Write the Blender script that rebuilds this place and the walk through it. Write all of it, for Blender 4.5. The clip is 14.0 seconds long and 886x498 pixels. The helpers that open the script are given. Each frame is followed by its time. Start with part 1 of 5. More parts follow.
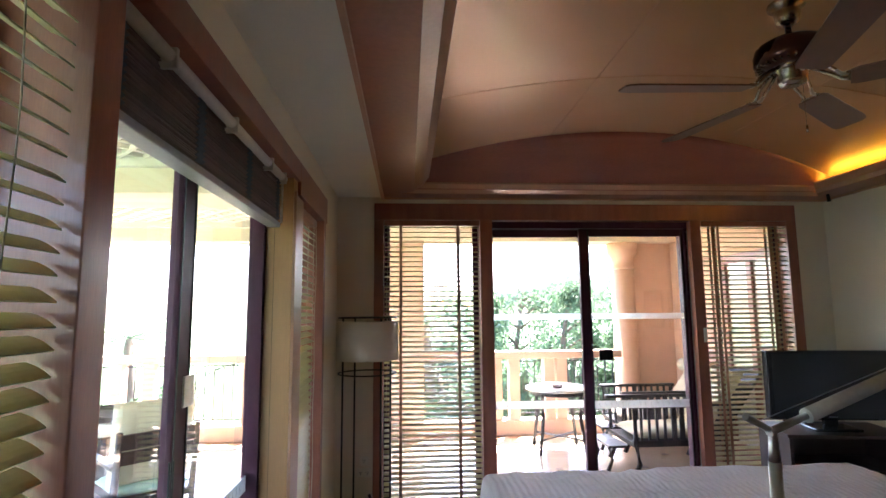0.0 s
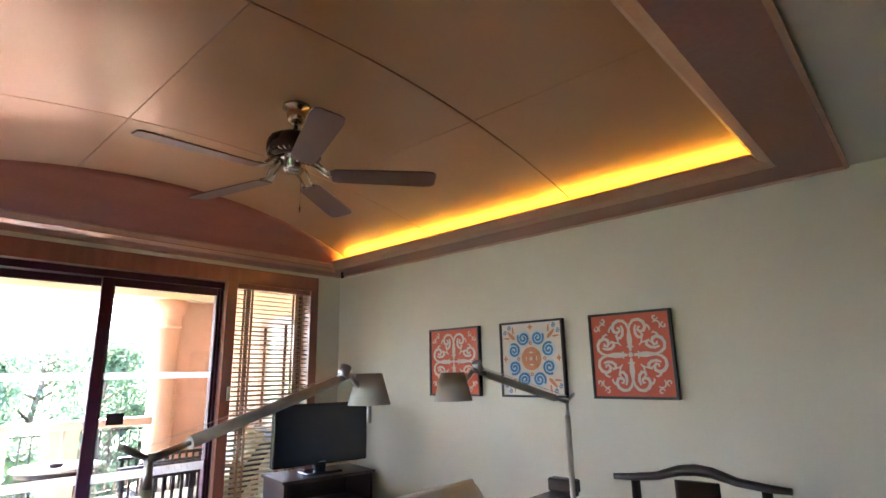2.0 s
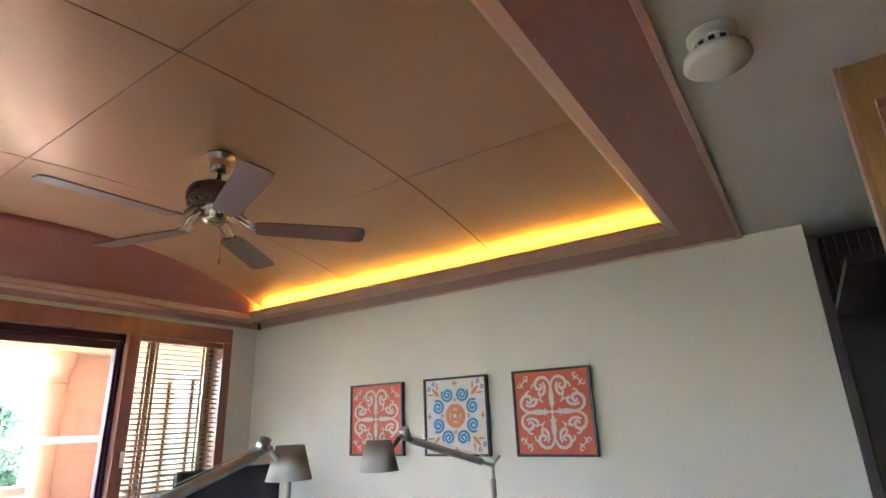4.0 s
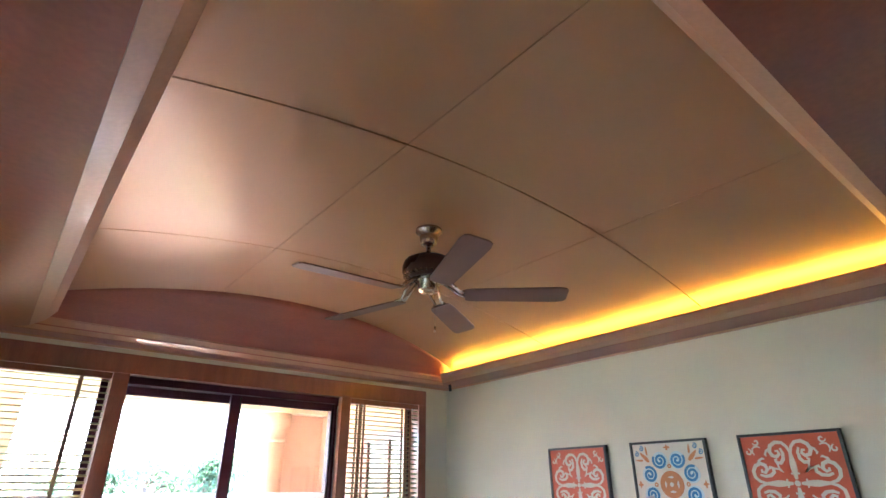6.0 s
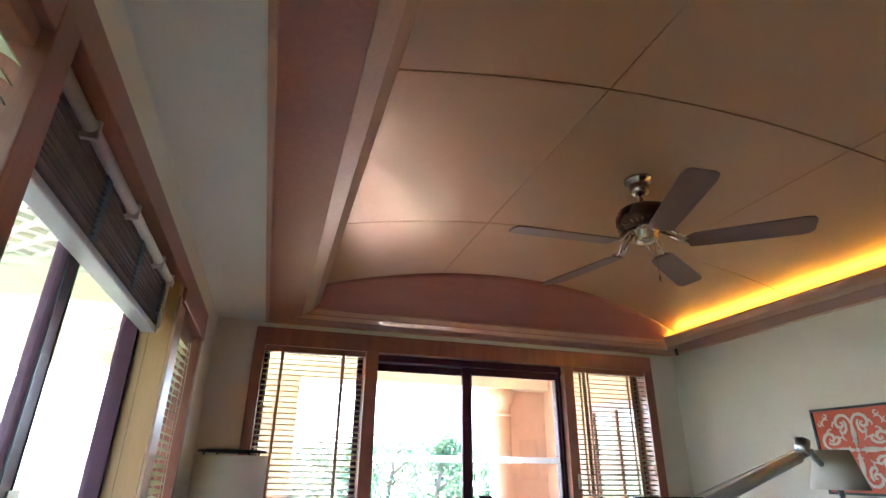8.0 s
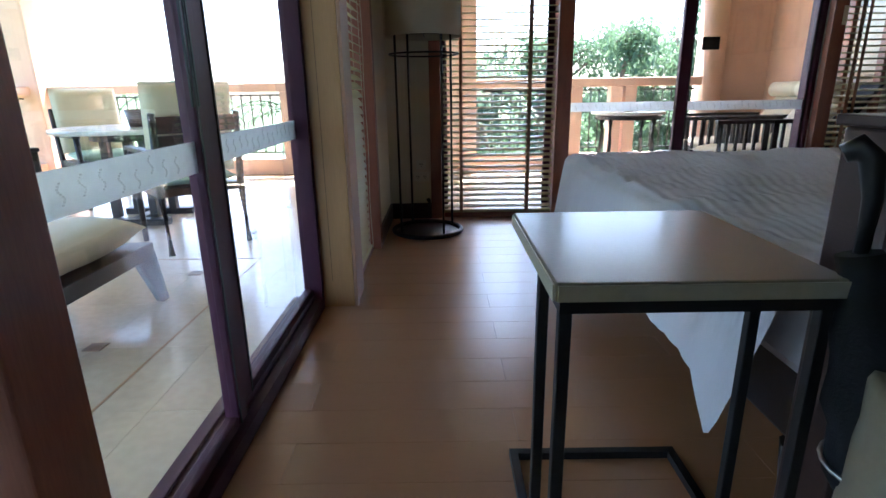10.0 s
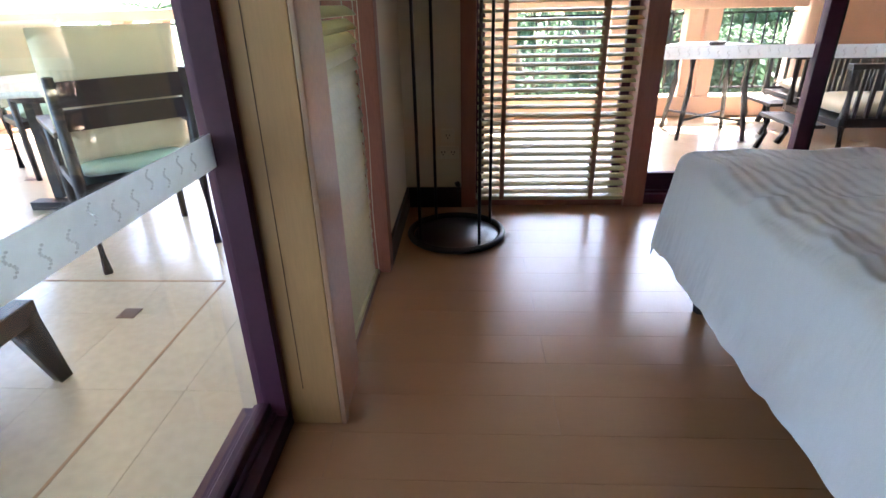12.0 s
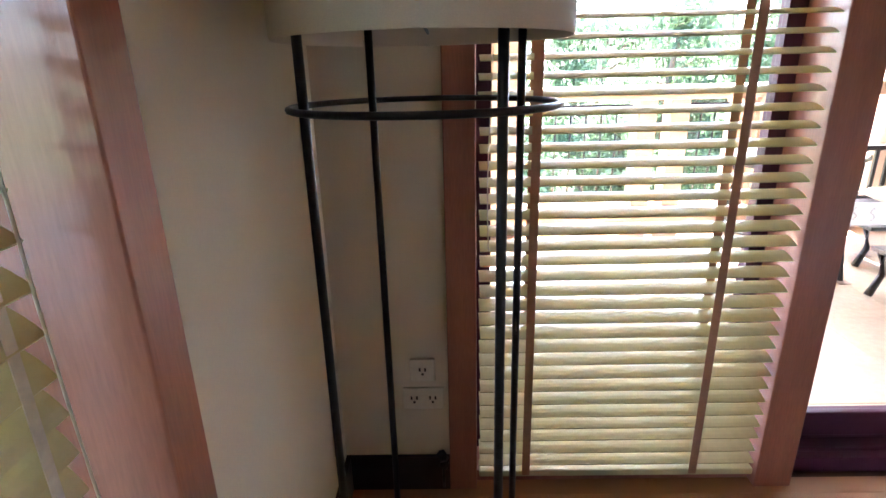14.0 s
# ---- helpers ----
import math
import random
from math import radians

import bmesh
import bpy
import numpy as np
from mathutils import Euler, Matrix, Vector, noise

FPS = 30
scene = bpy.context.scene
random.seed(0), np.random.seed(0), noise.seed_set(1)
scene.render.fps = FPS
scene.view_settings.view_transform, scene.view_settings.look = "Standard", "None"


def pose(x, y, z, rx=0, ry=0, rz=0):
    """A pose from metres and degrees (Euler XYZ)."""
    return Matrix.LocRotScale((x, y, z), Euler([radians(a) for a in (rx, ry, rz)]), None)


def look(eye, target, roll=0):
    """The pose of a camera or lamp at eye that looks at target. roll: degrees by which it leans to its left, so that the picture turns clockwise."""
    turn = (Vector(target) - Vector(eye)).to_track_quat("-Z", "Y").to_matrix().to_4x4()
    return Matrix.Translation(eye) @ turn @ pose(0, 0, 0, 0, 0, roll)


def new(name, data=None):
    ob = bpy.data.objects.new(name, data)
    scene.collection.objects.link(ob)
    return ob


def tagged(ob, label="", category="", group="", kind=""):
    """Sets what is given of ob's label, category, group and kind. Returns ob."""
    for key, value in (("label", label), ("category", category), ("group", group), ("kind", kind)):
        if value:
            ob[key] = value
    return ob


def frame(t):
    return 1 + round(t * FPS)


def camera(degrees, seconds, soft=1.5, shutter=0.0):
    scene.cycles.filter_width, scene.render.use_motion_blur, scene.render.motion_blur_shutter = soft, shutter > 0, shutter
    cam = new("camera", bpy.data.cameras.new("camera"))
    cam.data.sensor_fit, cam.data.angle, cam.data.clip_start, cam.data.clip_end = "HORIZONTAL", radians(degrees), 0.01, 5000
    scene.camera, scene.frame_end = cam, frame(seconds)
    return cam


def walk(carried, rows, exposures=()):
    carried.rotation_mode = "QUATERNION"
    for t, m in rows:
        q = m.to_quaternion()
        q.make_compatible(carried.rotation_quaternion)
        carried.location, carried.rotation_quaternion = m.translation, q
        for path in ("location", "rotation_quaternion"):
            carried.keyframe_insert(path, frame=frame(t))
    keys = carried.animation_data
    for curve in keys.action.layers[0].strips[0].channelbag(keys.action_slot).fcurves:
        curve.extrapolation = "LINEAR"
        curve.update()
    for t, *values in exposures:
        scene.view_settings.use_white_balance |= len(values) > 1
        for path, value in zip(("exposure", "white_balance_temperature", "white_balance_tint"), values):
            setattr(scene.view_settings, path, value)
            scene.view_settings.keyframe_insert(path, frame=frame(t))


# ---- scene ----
cam = camera(79.9, 14.0)
PATH = [
    (0, (0.583, -4.428, 1.571), (0.717, -2.446, 1.809), -0.5),
    (0.5, (0.651, -4.448, 1.589), (1.147, -2.538, 1.919), -0.5),
    (1, (0.696, -4.57, 1.543), (1.614, -2.844, 1.964), -1.1),
    (1.5, (0.769, -4.631, 1.522), (1.971, -3.1, 1.982), -0.9),
    (2, (0.856, -4.666, 1.496), (2.295, -3.355, 1.954), -1.1),
    (2.5, (0.927, -4.734, 1.484), (2.545, -3.65, 1.939), -0.9),
    (5, (0.668, -4.538, 1.599), (2.122, -3.403, 2.373), 0.0),
    (5.5, (0.597, -4.496, 1.594), (1.887, -3.195, 2.398), -0.3),
    (6, (0.614, -4.478, 1.577), (1.766, -3.066, 2.401), -0.3),
    (6.5, (0.613, -4.469, 1.548), (1.652, -2.98, 2.387), -0.2),
    (7, (0.572, -4.465, 1.554), (1.486, -2.892, 2.386), -0.2),
    (9.5, (0.431, -4.094, 1.012), (0.469, -2.096, 1.101), 0.1),
    (10, (0.397, -3.879, 0.903), (0.391, -1.962, 0.335), -0.9),
    (10.5, (0.387, -3.709, 0.888), (0.362, -1.892, 0.051), -1.1),
    (11, (0.39, -3.408, 0.975), (0.348, -1.609, 0.103), -1.1),
    (11.5, (0.354, -3.137, 0.975), (0.275, -1.328, 0.126), -1.1),
    (12, (0.347, -2.805, 1.041), (0.249, -0.994, 0.197), -1.3),
    (12.5, (0.38, -2.412, 1.092), (0.258, -0.601, 0.251), -1.3),
    (13, (0.32, -2.055, 1.108), (0.221, -0.221, 0.316), -0.7),
    (13.5, (0.31, -1.639, 1.171), (0.187, 0.213, 0.427), -0.4),
    (14, (0.326, -1.28, 1.182), (0.287, 0.614, 0.542), -1.4),
]
EXPOSURES = [(0.0, 4.4, 5750, 17), (1.0, 4.75, 5700, 19), (2.5, 5.35, 5650, 20), (5.0, 5.7, 5250, 19), (7.0, 5.55, 5300, 19), (9.3, 4.15, 5300, 10),
             (10.0, 3.42, 5450, 10), (10.5, 3.95, 5600, 10), (11.0, 4.4, 5750, 11), (12.0, 4.05, 5900, 12), (12.5, 4.2, 6050, 14), (13.2, 4.42, 6100, 17), (14.0, 5.05, 5800, 16)]
walk(cam, [(t, look(eye, target, roll)) for t, eye, target, roll in PATH], EXPOSURES)

# ---- light ----
SUN_ELEV, SUN_AZ = radians(62), radians(20)      # azimuth clockwise from +y
world = bpy.data.worlds.new("sky")
scene.world = world
world.use_nodes = True
wn = world.node_tree
sky = wn.nodes.new("ShaderNodeTexSky")
sky.sky_type, sky.sun_disc = "NISHITA", False
sky.sun_elevation, sky.sun_rotation = SUN_ELEV, SUN_AZ
sky.air_density, sky.dust_density = 1.0, 3.0
wn.links.new(sky.outputs[0], wn.nodes["Background"].inputs[0])
wn.nodes["Background"].inputs[1].default_value = 0.15
sun = new("sun", bpy.data.lights.new("sun", "SUN"))
sun.data.energy, sun.data.angle, sun.data.color = 5.0, radians(0.6), (1.0, 0.95, 0.86)
sun_dir = Vector((math.sin(SUN_AZ) * math.cos(SUN_ELEV), math.cos(SUN_AZ) * math.cos(SUN_ELEV), math.sin(SUN_ELEV)))
sun.matrix_world = look(sun_dir * 30, (0, 0, 0))


# ---- materials ----


def mat(name, color, rough=0.6, metal=0.0, vary=0.12, scale=6.0, bump=0.0, bscale=60.0, stretch=(1, 1, 1), coat=0.0,
        piece=0.0, spec=0.5, fine=0.05, trans=0.0, alpha=1.0, sheen=0.0, even=False):
    m = bpy.data.materials.new(name)
    m.use_nodes = True
    n, l = m.node_tree.nodes, m.node_tree.links
    b = n["Principled BSDF"]
    b.inputs["Roughness"].default_value, b.inputs["Metallic"].default_value = rough, metal
    b.inputs["Coat Weight"].default_value, b.inputs["Coat Roughness"].default_value = coat, 0.12
    b.inputs["Specular IOR Level"].default_value = spec
    b.inputs["Transmission Weight"].default_value, b.inputs["Alpha"].default_value = trans, alpha
    b.inputs["Sheen Weight"].default_value = sheen
    co = n.new("ShaderNodeTexCoord")
    mp = n.new("ShaderNodeMapping")
    mp.inputs["Scale"].default_value = stretch
    l.new(co.outputs["Object"], mp.inputs["Vector"])
    big = n.new("ShaderNodeTexNoise")
    big.inputs["Scale"].default_value, big.inputs["Detail"].default_value = scale, 4
    sm = n.new("ShaderNodeTexNoise")
    sm.inputs["Scale"].default_value, sm.inputs["Detail"].default_value = bscale, 5
    l.new(mp.outputs[0], big.inputs["Vector"]), l.new(mp.outputs[0], sm.inputs["Vector"])
    ramp = n.new("ShaderNodeMapRange")
    ramp.clamp = False
    ramp.inputs["From Min"].default_value, ramp.inputs["From Max"].default_value = 0.3, 0.7
    ramp.inputs["To Min"].default_value, ramp.inputs["To Max"].default_value = 1 - vary, 1 + vary
    l.new(big.outputs["Fac"], ramp.inputs["Value"])
    r2 = n.new("ShaderNodeMapRange")
    r2.clamp = False
    r2.inputs["From Min"].default_value, r2.inputs["From Max"].default_value = 0.3, 0.7
    r2.inputs["To Min"].default_value, r2.inputs["To Max"].default_value = 1 - fine, 1 + fine
    l.new(sm.outputs["Fac"], r2.inputs["Value"])
    mul = n.new("ShaderNodeMath")
    mul.operation = "MULTIPLY"
    l.new(ramp.outputs[0], mul.inputs[0]), l.new(r2.outputs[0], mul.inputs[1])
    last = mul.outputs[0]
    if piece:
        oi = n.new("ShaderNodeObjectInfo")
        r3 = n.new("ShaderNodeMapRange")
        r3.inputs["To Min"].default_value, r3.inputs["To Max"].default_value = 1 - piece, 1 + piece
        l.new(oi.outputs["Random"], r3.inputs["Value"])
        m3 = n.new("ShaderNodeMath")
        m3.operation = "MULTIPLY"
        l.new(last, m3.inputs[0]), l.new(r3.outputs[0], m3.inputs[1])
        last = m3.outputs[0]
    vm = n.new("ShaderNodeVectorMath")
    vm.operation = "SCALE"
    vm.inputs[0].default_value = color
    l.new(last, vm.inputs["Scale"])
    l.new(vm.outputs[0], b.inputs["Base Color"])
    rr = n.new("ShaderNodeMapRange")
    rr.inputs["To Min"].default_value, rr.inputs["To Max"].default_value = max(0.02, rough - 0.07), min(1, rough + 0.07)
    l.new(big.outputs["Fac"], rr.inputs["Value"])
    if rough > 0.03 and not even:
        l.new(rr.outputs[0], b.inputs["Roughness"])
    if bump:
        bp = n.new("ShaderNodeBump")
        bp.inputs["Strength"].default_value, bp.inputs["Distance"].default_value = bump, 0.004
        l.new(sm.outputs["Fac"], bp.inputs["Height"])
        l.new(bp.outputs[0], b.inputs["Normal"])
    return m


def glow(name, color, power):
    m = bpy.data.materials.new(name)
    m.use_nodes = True
    b = m.node_tree.nodes["Principled BSDF"]
    b.inputs["Base Color"].default_value = (*color, 1)
    b.inputs["Emission Color"].default_value = (*color, 1)
    b.inputs["Emission Strength"].default_value = power
    return m


def glass_mat(name, rough=0.0, color=(1, 1, 1)):
    m = bpy.data.materials.new(name)
    m.use_nodes = True
    b = m.node_tree.nodes["Principled BSDF"]
    b.inputs["Base Color"].default_value = (*color, 1)
    b.inputs["Roughness"].default_value, b.inputs["Transmission Weight"].default_value = rough, 1.0
    b.inputs["IOR"].default_value = 1.45
    return m


PAINT = mat("wall_paint", (0.71, 0.635, 0.49), 0.7, vary=0.04, scale=1.5, bump=0.08, bscale=180, fine=0.02)
WHITE = mat("ceiling_paint", (0.72, 0.69, 0.58), 0.8, vary=0.03, scale=2, bump=0.05, bscale=150, fine=0.02)
TRIM = mat("red_brown_wood", (0.31, 0.115, 0.07), 0.38, vary=0.14, scale=3, bump=0.05, bscale=45, stretch=(6, 6, 0.6), coat=0.25, fine=0.1)
BEAM = mat("beam_wood", (0.30, 0.10, 0.06), 0.4, vary=0.1, scale=2, bump=0.04, bscale=40, stretch=(1, 1, 6), coat=0.3, fine=0.08)
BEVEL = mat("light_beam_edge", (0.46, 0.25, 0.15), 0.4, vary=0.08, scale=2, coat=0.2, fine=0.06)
JAMB = mat("honey_wood", (0.50, 0.27, 0.105), 0.45, vary=0.05, scale=3, bump=0.03, bscale=30, stretch=(6, 6, 0.5), fine=0.05)
VAULT = mat("lacquered_vault_veneer", (0.455, 0.252, 0.125), 0.35, vary=0.0, scale=1.2, bscale=40, stretch=(6, 0.6, 2), coat=0.12, fine=0.012, metal=0.25, even=True)
SEAM = mat("seam_shadow_gap", (0.05, 0.02, 0.01), 0.8)
DARK = mat("dark_wood", (0.035, 0.018, 0.014), 0.35, vary=0.2, scale=4, bump=0.04, bscale=50, stretch=(1, 1, 5), coat=0.2, fine=0.15)
BLACKW = mat("blackened_wood", (0.018, 0.014, 0.013), 0.4, vary=0.2, scale=5, fine=0.15)
FLOOR = mat("floor_laminate", (0.47, 0.238, 0.118), 0.28, vary=0.02, scale=2.5, bscale=30, stretch=(0.6, 5, 1), coat=0.12, piece=0.03, fine=0.02, even=True)
UNDER = mat("joint_dark", (0.10, 0.05, 0.03), 0.8)
SLAT = mat("painted_blind_slat", (0.56, 0.49, 0.25), 0.42, vary=0.05, scale=4, fine=0.04, coat=0.1)
TAPE = mat("brown_ladder_tape", (0.40, 0.21, 0.12), 0.85, vary=0.1, scale=20, bump=0.2, bscale=300)
CORD = mat("pale_cord", (0.62, 0.55, 0.42), 0.8, vary=0.1, scale=30)
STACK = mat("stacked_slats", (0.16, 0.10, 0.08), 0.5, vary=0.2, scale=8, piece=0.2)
TAPEB = mat("blue_grey_tape", (0.12, 0.14, 0.16), 0.85, vary=0.15, scale=20, bump=0.2, bscale=200)
RAILW = mat("pale_headrail", (0.62, 0.58, 0.52), 0.3, vary=0.05, scale=5)
BOTRAIL = mat("grey_bottom_rail", (0.34, 0.32, 0.32), 0.45, vary=0.06, scale=6)
ALU = mat("plum_aluminium", (0.06, 0.012, 0.03), 0.5, metal=0.05, vary=0.12, scale=5, fine=0.08, spec=0.35)
STEEL = mat("brushed_steel", (0.55, 0.54, 0.52), 0.3, metal=1.0, vary=0.08, scale=6, bscale=200)
GLASS = glass_mat("window_glass")
FROST = mat("frosted_strip", (0.86, 0.90, 0.90), 0.55, vary=0.06, scale=12, bscale=40, fine=0.06, trans=0.75, alpha=0.92)
FROSTD = mat("frosted_motif", (0.84, 0.87, 0.86), 0.6, vary=0.05, trans=0.8, alpha=0.16)
BLACKM = mat("black_metal", (0.016, 0.015, 0.015), 0.42, metal=0.3, vary=0.2, scale=9, fine=0.12)
TOP = mat("stone_laminate", (0.25, 0.215, 0.16), 0.36, vary=0.05, scale=7, bscale=160, fine=0.03, coat=0.15, even=True)
TOPEDGE = mat("pale_table_edge", (0.42, 0.39, 0.28), 0.4, vary=0.08, scale=6)
LINEN = mat("white_linen", (0.74, 0.72, 0.72), 0.75, vary=0.04, scale=3, bump=0.25, bscale=420, fine=0.03, sheen=0.2)
PILLOW = mat("pillow_cotton", (0.70, 0.64, 0.55), 0.8, vary=0.05, scale=4, bump=0.2, bscale=300)
SHADE = mat("linen_shade", (0.60, 0.52, 0.40), 0.8, vary=0.05, scale=4, bump=0.3, bscale=350, stretch=(1, 1, 3))
LAMPSH = mat("lamp_parchment", (0.62, 0.54, 0.44), 0.6, vary=0.05, scale=9, bump=0.1, bscale=300)
SATIN = mat("satin_aluminium", (0.56, 0.51, 0.45), 0.4, metal=0.45, vary=0.05, scale=6)
TVB = mat("tv_plastic", (0.012, 0.012, 0.013), 0.2, vary=0.1, scale=4)
SCREEN = mat("tv_screen", (0.012, 0.014, 0.02), 0.16, vary=0.05, scale=2, spec=0.6)
PEACH = mat("peach_stucco", (0.66, 0.44, 0.32), 0.8, vary=0.08, scale=2.5, bump=0.15, bscale=90, fine=0.05)
CREAMW = mat("cream_stucco", (0.72, 0.62, 0.48), 0.8, vary=0.06, scale=2.5, bump=0.1, bscale=90)
TILE = mat("terrace_tile", (0.56, 0.46, 0.34), 0.22, vary=0.05, scale=3, bscale=30, piece=0.03, fine=0.06, coat=0.1)
INSET = mat("brown_inset_tile", (0.16, 0.09, 0.06), 0.35, vary=0.15, scale=12, piece=0.1)
JOINTT = mat("terrace_joint", (0.34, 0.20, 0.11), 0.7, vary=0.15, scale=10)
CUSH = mat("cream_cushion", (0.62, 0.55, 0.37), 0.85, vary=0.05, scale=5, bump=0.25, bscale=260, sheen=0.2)
MINT = mat("pale_green_cushion", (0.42, 0.58, 0.46), 0.85, vary=0.06, scale=5, bump=0.25, bscale=260)
MARBLE = mat("white_stone_top", (0.70, 0.69, 0.64), 0.2, vary=0.08, scale=4, bscale=20)
IRON = mat("rail_iron", (0.03, 0.022, 0.022), 0.5, metal=0.3, vary=0.2, scale=8)
LATTICE = mat("white_lattice", (0.74, 0.70, 0.60), 0.7, vary=0.05, scale=4)
BRONZE = mat("fan_bronze", (0.10, 0.05, 0.035), 0.28, metal=0.75, vary=0.12, scale=6)
PEWTER = mat("fan_pewter", (0.42, 0.36, 0.30), 0.25, metal=0.95, vary=0.1, scale=9)
BLADE = mat("fan_blade", (0.15, 0.075, 0.055), 0.4, vary=0.1, scale=3, stretch=(0.8, 8, 1), fine=0.1, coat=0.1)
RED = mat("printed_red", (0.58, 0.10, 0.035), 0.6, vary=0.06, scale=8, bump=0.15, bscale=500)
PRINTW = mat("printed_cream", (0.70, 0.60, 0.48), 0.6, vary=0.05, scale=8, bump=0.15, bscale=500)
PRINTB = mat("printed_blue", (0.04, 0.17, 0.36), 0.6, vary=0.06, scale=8, bump=0.15, bscale=500)
PRINTL = mat("printed_pale_blue", (0.55, 0.62, 0.64), 0.6, vary=0.06, scale=8, bump=0.15, bscale=500)
PRINTO = mat("printed_orange", (0.56, 0.20, 0.06), 0.6, vary=0.06, scale=8, bump=0.15, bscale=500)
FRAMEB = mat("black_picture_frame", (0.018, 0.013, 0.013), 0.4, vary=0.15, scale=6)
CERAM = mat("cream_ceramic", (0.31, 0.28, 0.19), 0.35, vary=0.06, scale=3)
CLOTHB = mat("black_nylon", (0.008, 0.008, 0.009), 0.75, vary=0.2, scale=9, bump=0.2, bscale=160, spec=0.25)
PLASTIC = mat("ivory_plastic", (0.72, 0.68, 0.56), 0.4, vary=0.04, scale=6)
SOCKETD = mat("socket_hole", (0.03, 0.02, 0.02), 0.6)
def leafy(m):
    """Thin leaves: half of the light goes through."""
    n, l = m.node_tree.nodes, m.node_tree.links
    b = n["Principled BSDF"]
    tr = n.new("ShaderNodeBsdfTranslucent")
    tr.inputs["Color"].default_value = (0.12, 0.18, 0.09, 1)
    mx = n.new("ShaderNodeMixShader")
    mx.inputs[0].default_value = 0.45
    l.new(b.outputs[0], mx.inputs[1]), l.new(tr.outputs[0], mx.inputs[2])
    l.new(mx.outputs[0], n["Material Output"].inputs["Surface"])
    return m


LEAF = mat("leaf_green", (0.07, 0.11, 0.05), 0.55, vary=0.35, scale=1.3, fine=0.2)
LEAFD = mat("needle_green", (0.05, 0.095, 0.05), 0.6, vary=0.35, scale=1.0, fine=0.2)
leafy(LEAF), leafy(LEAFD)
BARK = mat("bark", (0.13, 0.09, 0.06), 0.85, vary=0.25, scale=5, bump=0.5, bscale=25)
GRASS = mat("garden_ground", (0.08, 0.12, 0.045), 0.9, vary=0.3, scale=0.25, bscale=4, fine=0.2)
STONE = mat("concrete_core", (0.45, 0.40, 0.34), 0.85, vary=0.08, scale=2)
COVE = glow("cove_lamp", (1.0, 0.60, 0.03), 1.15)

# ---- building helpers ----


def box(bm, x0, x1, y0, y1, z0, z1, bev=0.0, m=None):
    vs = [bm.verts.new((x, y, z)) for z in (z0, z1) for x, y in ((x0, y0), (x1, y0), (x1, y1), (x0, y1))]
    fs = [bm.faces.new([vs[i] for i in f]) for f in ((3, 2, 1, 0), (4, 5, 6, 7), (0, 1, 5, 4), (1, 2, 6, 5), (2, 3, 7, 6), (3, 0, 4, 7))]
    if bev:
        es = list({e for f in fs for e in f.edges})
        r = bmesh.ops.bevel(bm, geom=es, offset=bev, segments=2, affect="EDGES", profile=0.5)
        vs = list({v for f in r["faces"] for v in f.verts} | {v for v in vs if v.is_valid})
    if m is not None:
        bmesh.ops.transform(bm, matrix=m, verts=[v for v in vs if v.is_valid])
    return bm


def boxes(*args, bev=0.0):
    bm = bmesh.new()
    for a in args:
        box(bm, *a, bev=bev)
    return bm


def rod(bm, a, b, r0, r1=None, seg=10):
    a, b = Vector(a), Vector(b)
    r1 = r0 if r1 is None else r1
    q = (b - a).to_track_quat("Z", "Y").to_matrix()
    rings = [[bm.verts.new(p + q @ Vector((r * math.cos(k * math.tau / seg), r * math.sin(k * math.tau / seg), 0))) for k in range(seg)]
             for p, r in ((a, r0), (b, r1))]
    for k in range(seg):
        f = bm.faces.new((rings[0][k], rings[0][(k + 1) % seg], rings[1][(k + 1) % seg], rings[1][k]))
        f.smooth = True
    bm.faces.new(rings[0][::-1]), bm.faces.new(rings[1])
    return bm


def rods(*args, seg=10):
    bm = bmesh.new()
    for a in args:
        rod(bm, *a, seg=seg)
    return bm


def bent(bm, pts, r, seg=8, closed=False, flat=1.0):
    """A tube along points."""
    pts = [Vector(p) for p in pts]
    n = len(pts)
    rings = []
    for i, p in enumerate(pts):
        d = (pts[(i + 1) % n] if closed or i < n - 1 else p) - (pts[i - 1] if closed or i else p)
        q = d.to_track_quat("Z", "Y").to_matrix()
        rr = r[i] if isinstance(r, (list, tuple)) else r
        rings.append([bm.verts.new(p + q @ Vector((rr * math.cos(k * math.tau / seg), flat * rr * math.sin(k * math.tau / seg), 0))) for k in range(seg)])
    for i in range(n if closed else n - 1):
        A, B = rings[i], rings[(i + 1) % n]
        for k in range(seg):
            bm.faces.new((A[k], A[(k + 1) % seg], B[(k + 1) % seg], B[k])).smooth = True
    if not closed:
        bm.faces.new(rings[0][::-1]), bm.faces.new(rings[-1])
    return bm


def hoop(bm, c, r, t, seg=40, tseg=8):
    return bent(bm, [(c[0] + r * math.cos(k * math.tau / seg), c[1] + r * math.sin(k * math.tau / seg), c[2]) for k in range(seg)], t, tseg, True)


def lathe(bm, prof, c=(0, 0, 0), seg=28):
    rings = [[bm.verts.new((c[0] + r * math.cos(k * math.tau / seg), c[1] + r * math.sin(k * math.tau / seg), c[2] + z)) for k in range(seg)] for r, z in prof]
    for A, B in zip(rings, rings[1:]):
        for k in range(seg):
            bm.faces.new((A[k], A[(k + 1) % seg], B[(k + 1) % seg], B[k])).smooth = True
    bm.faces.new(rings[0][::-1]), bm.faces.new(rings[-1])
    return bm


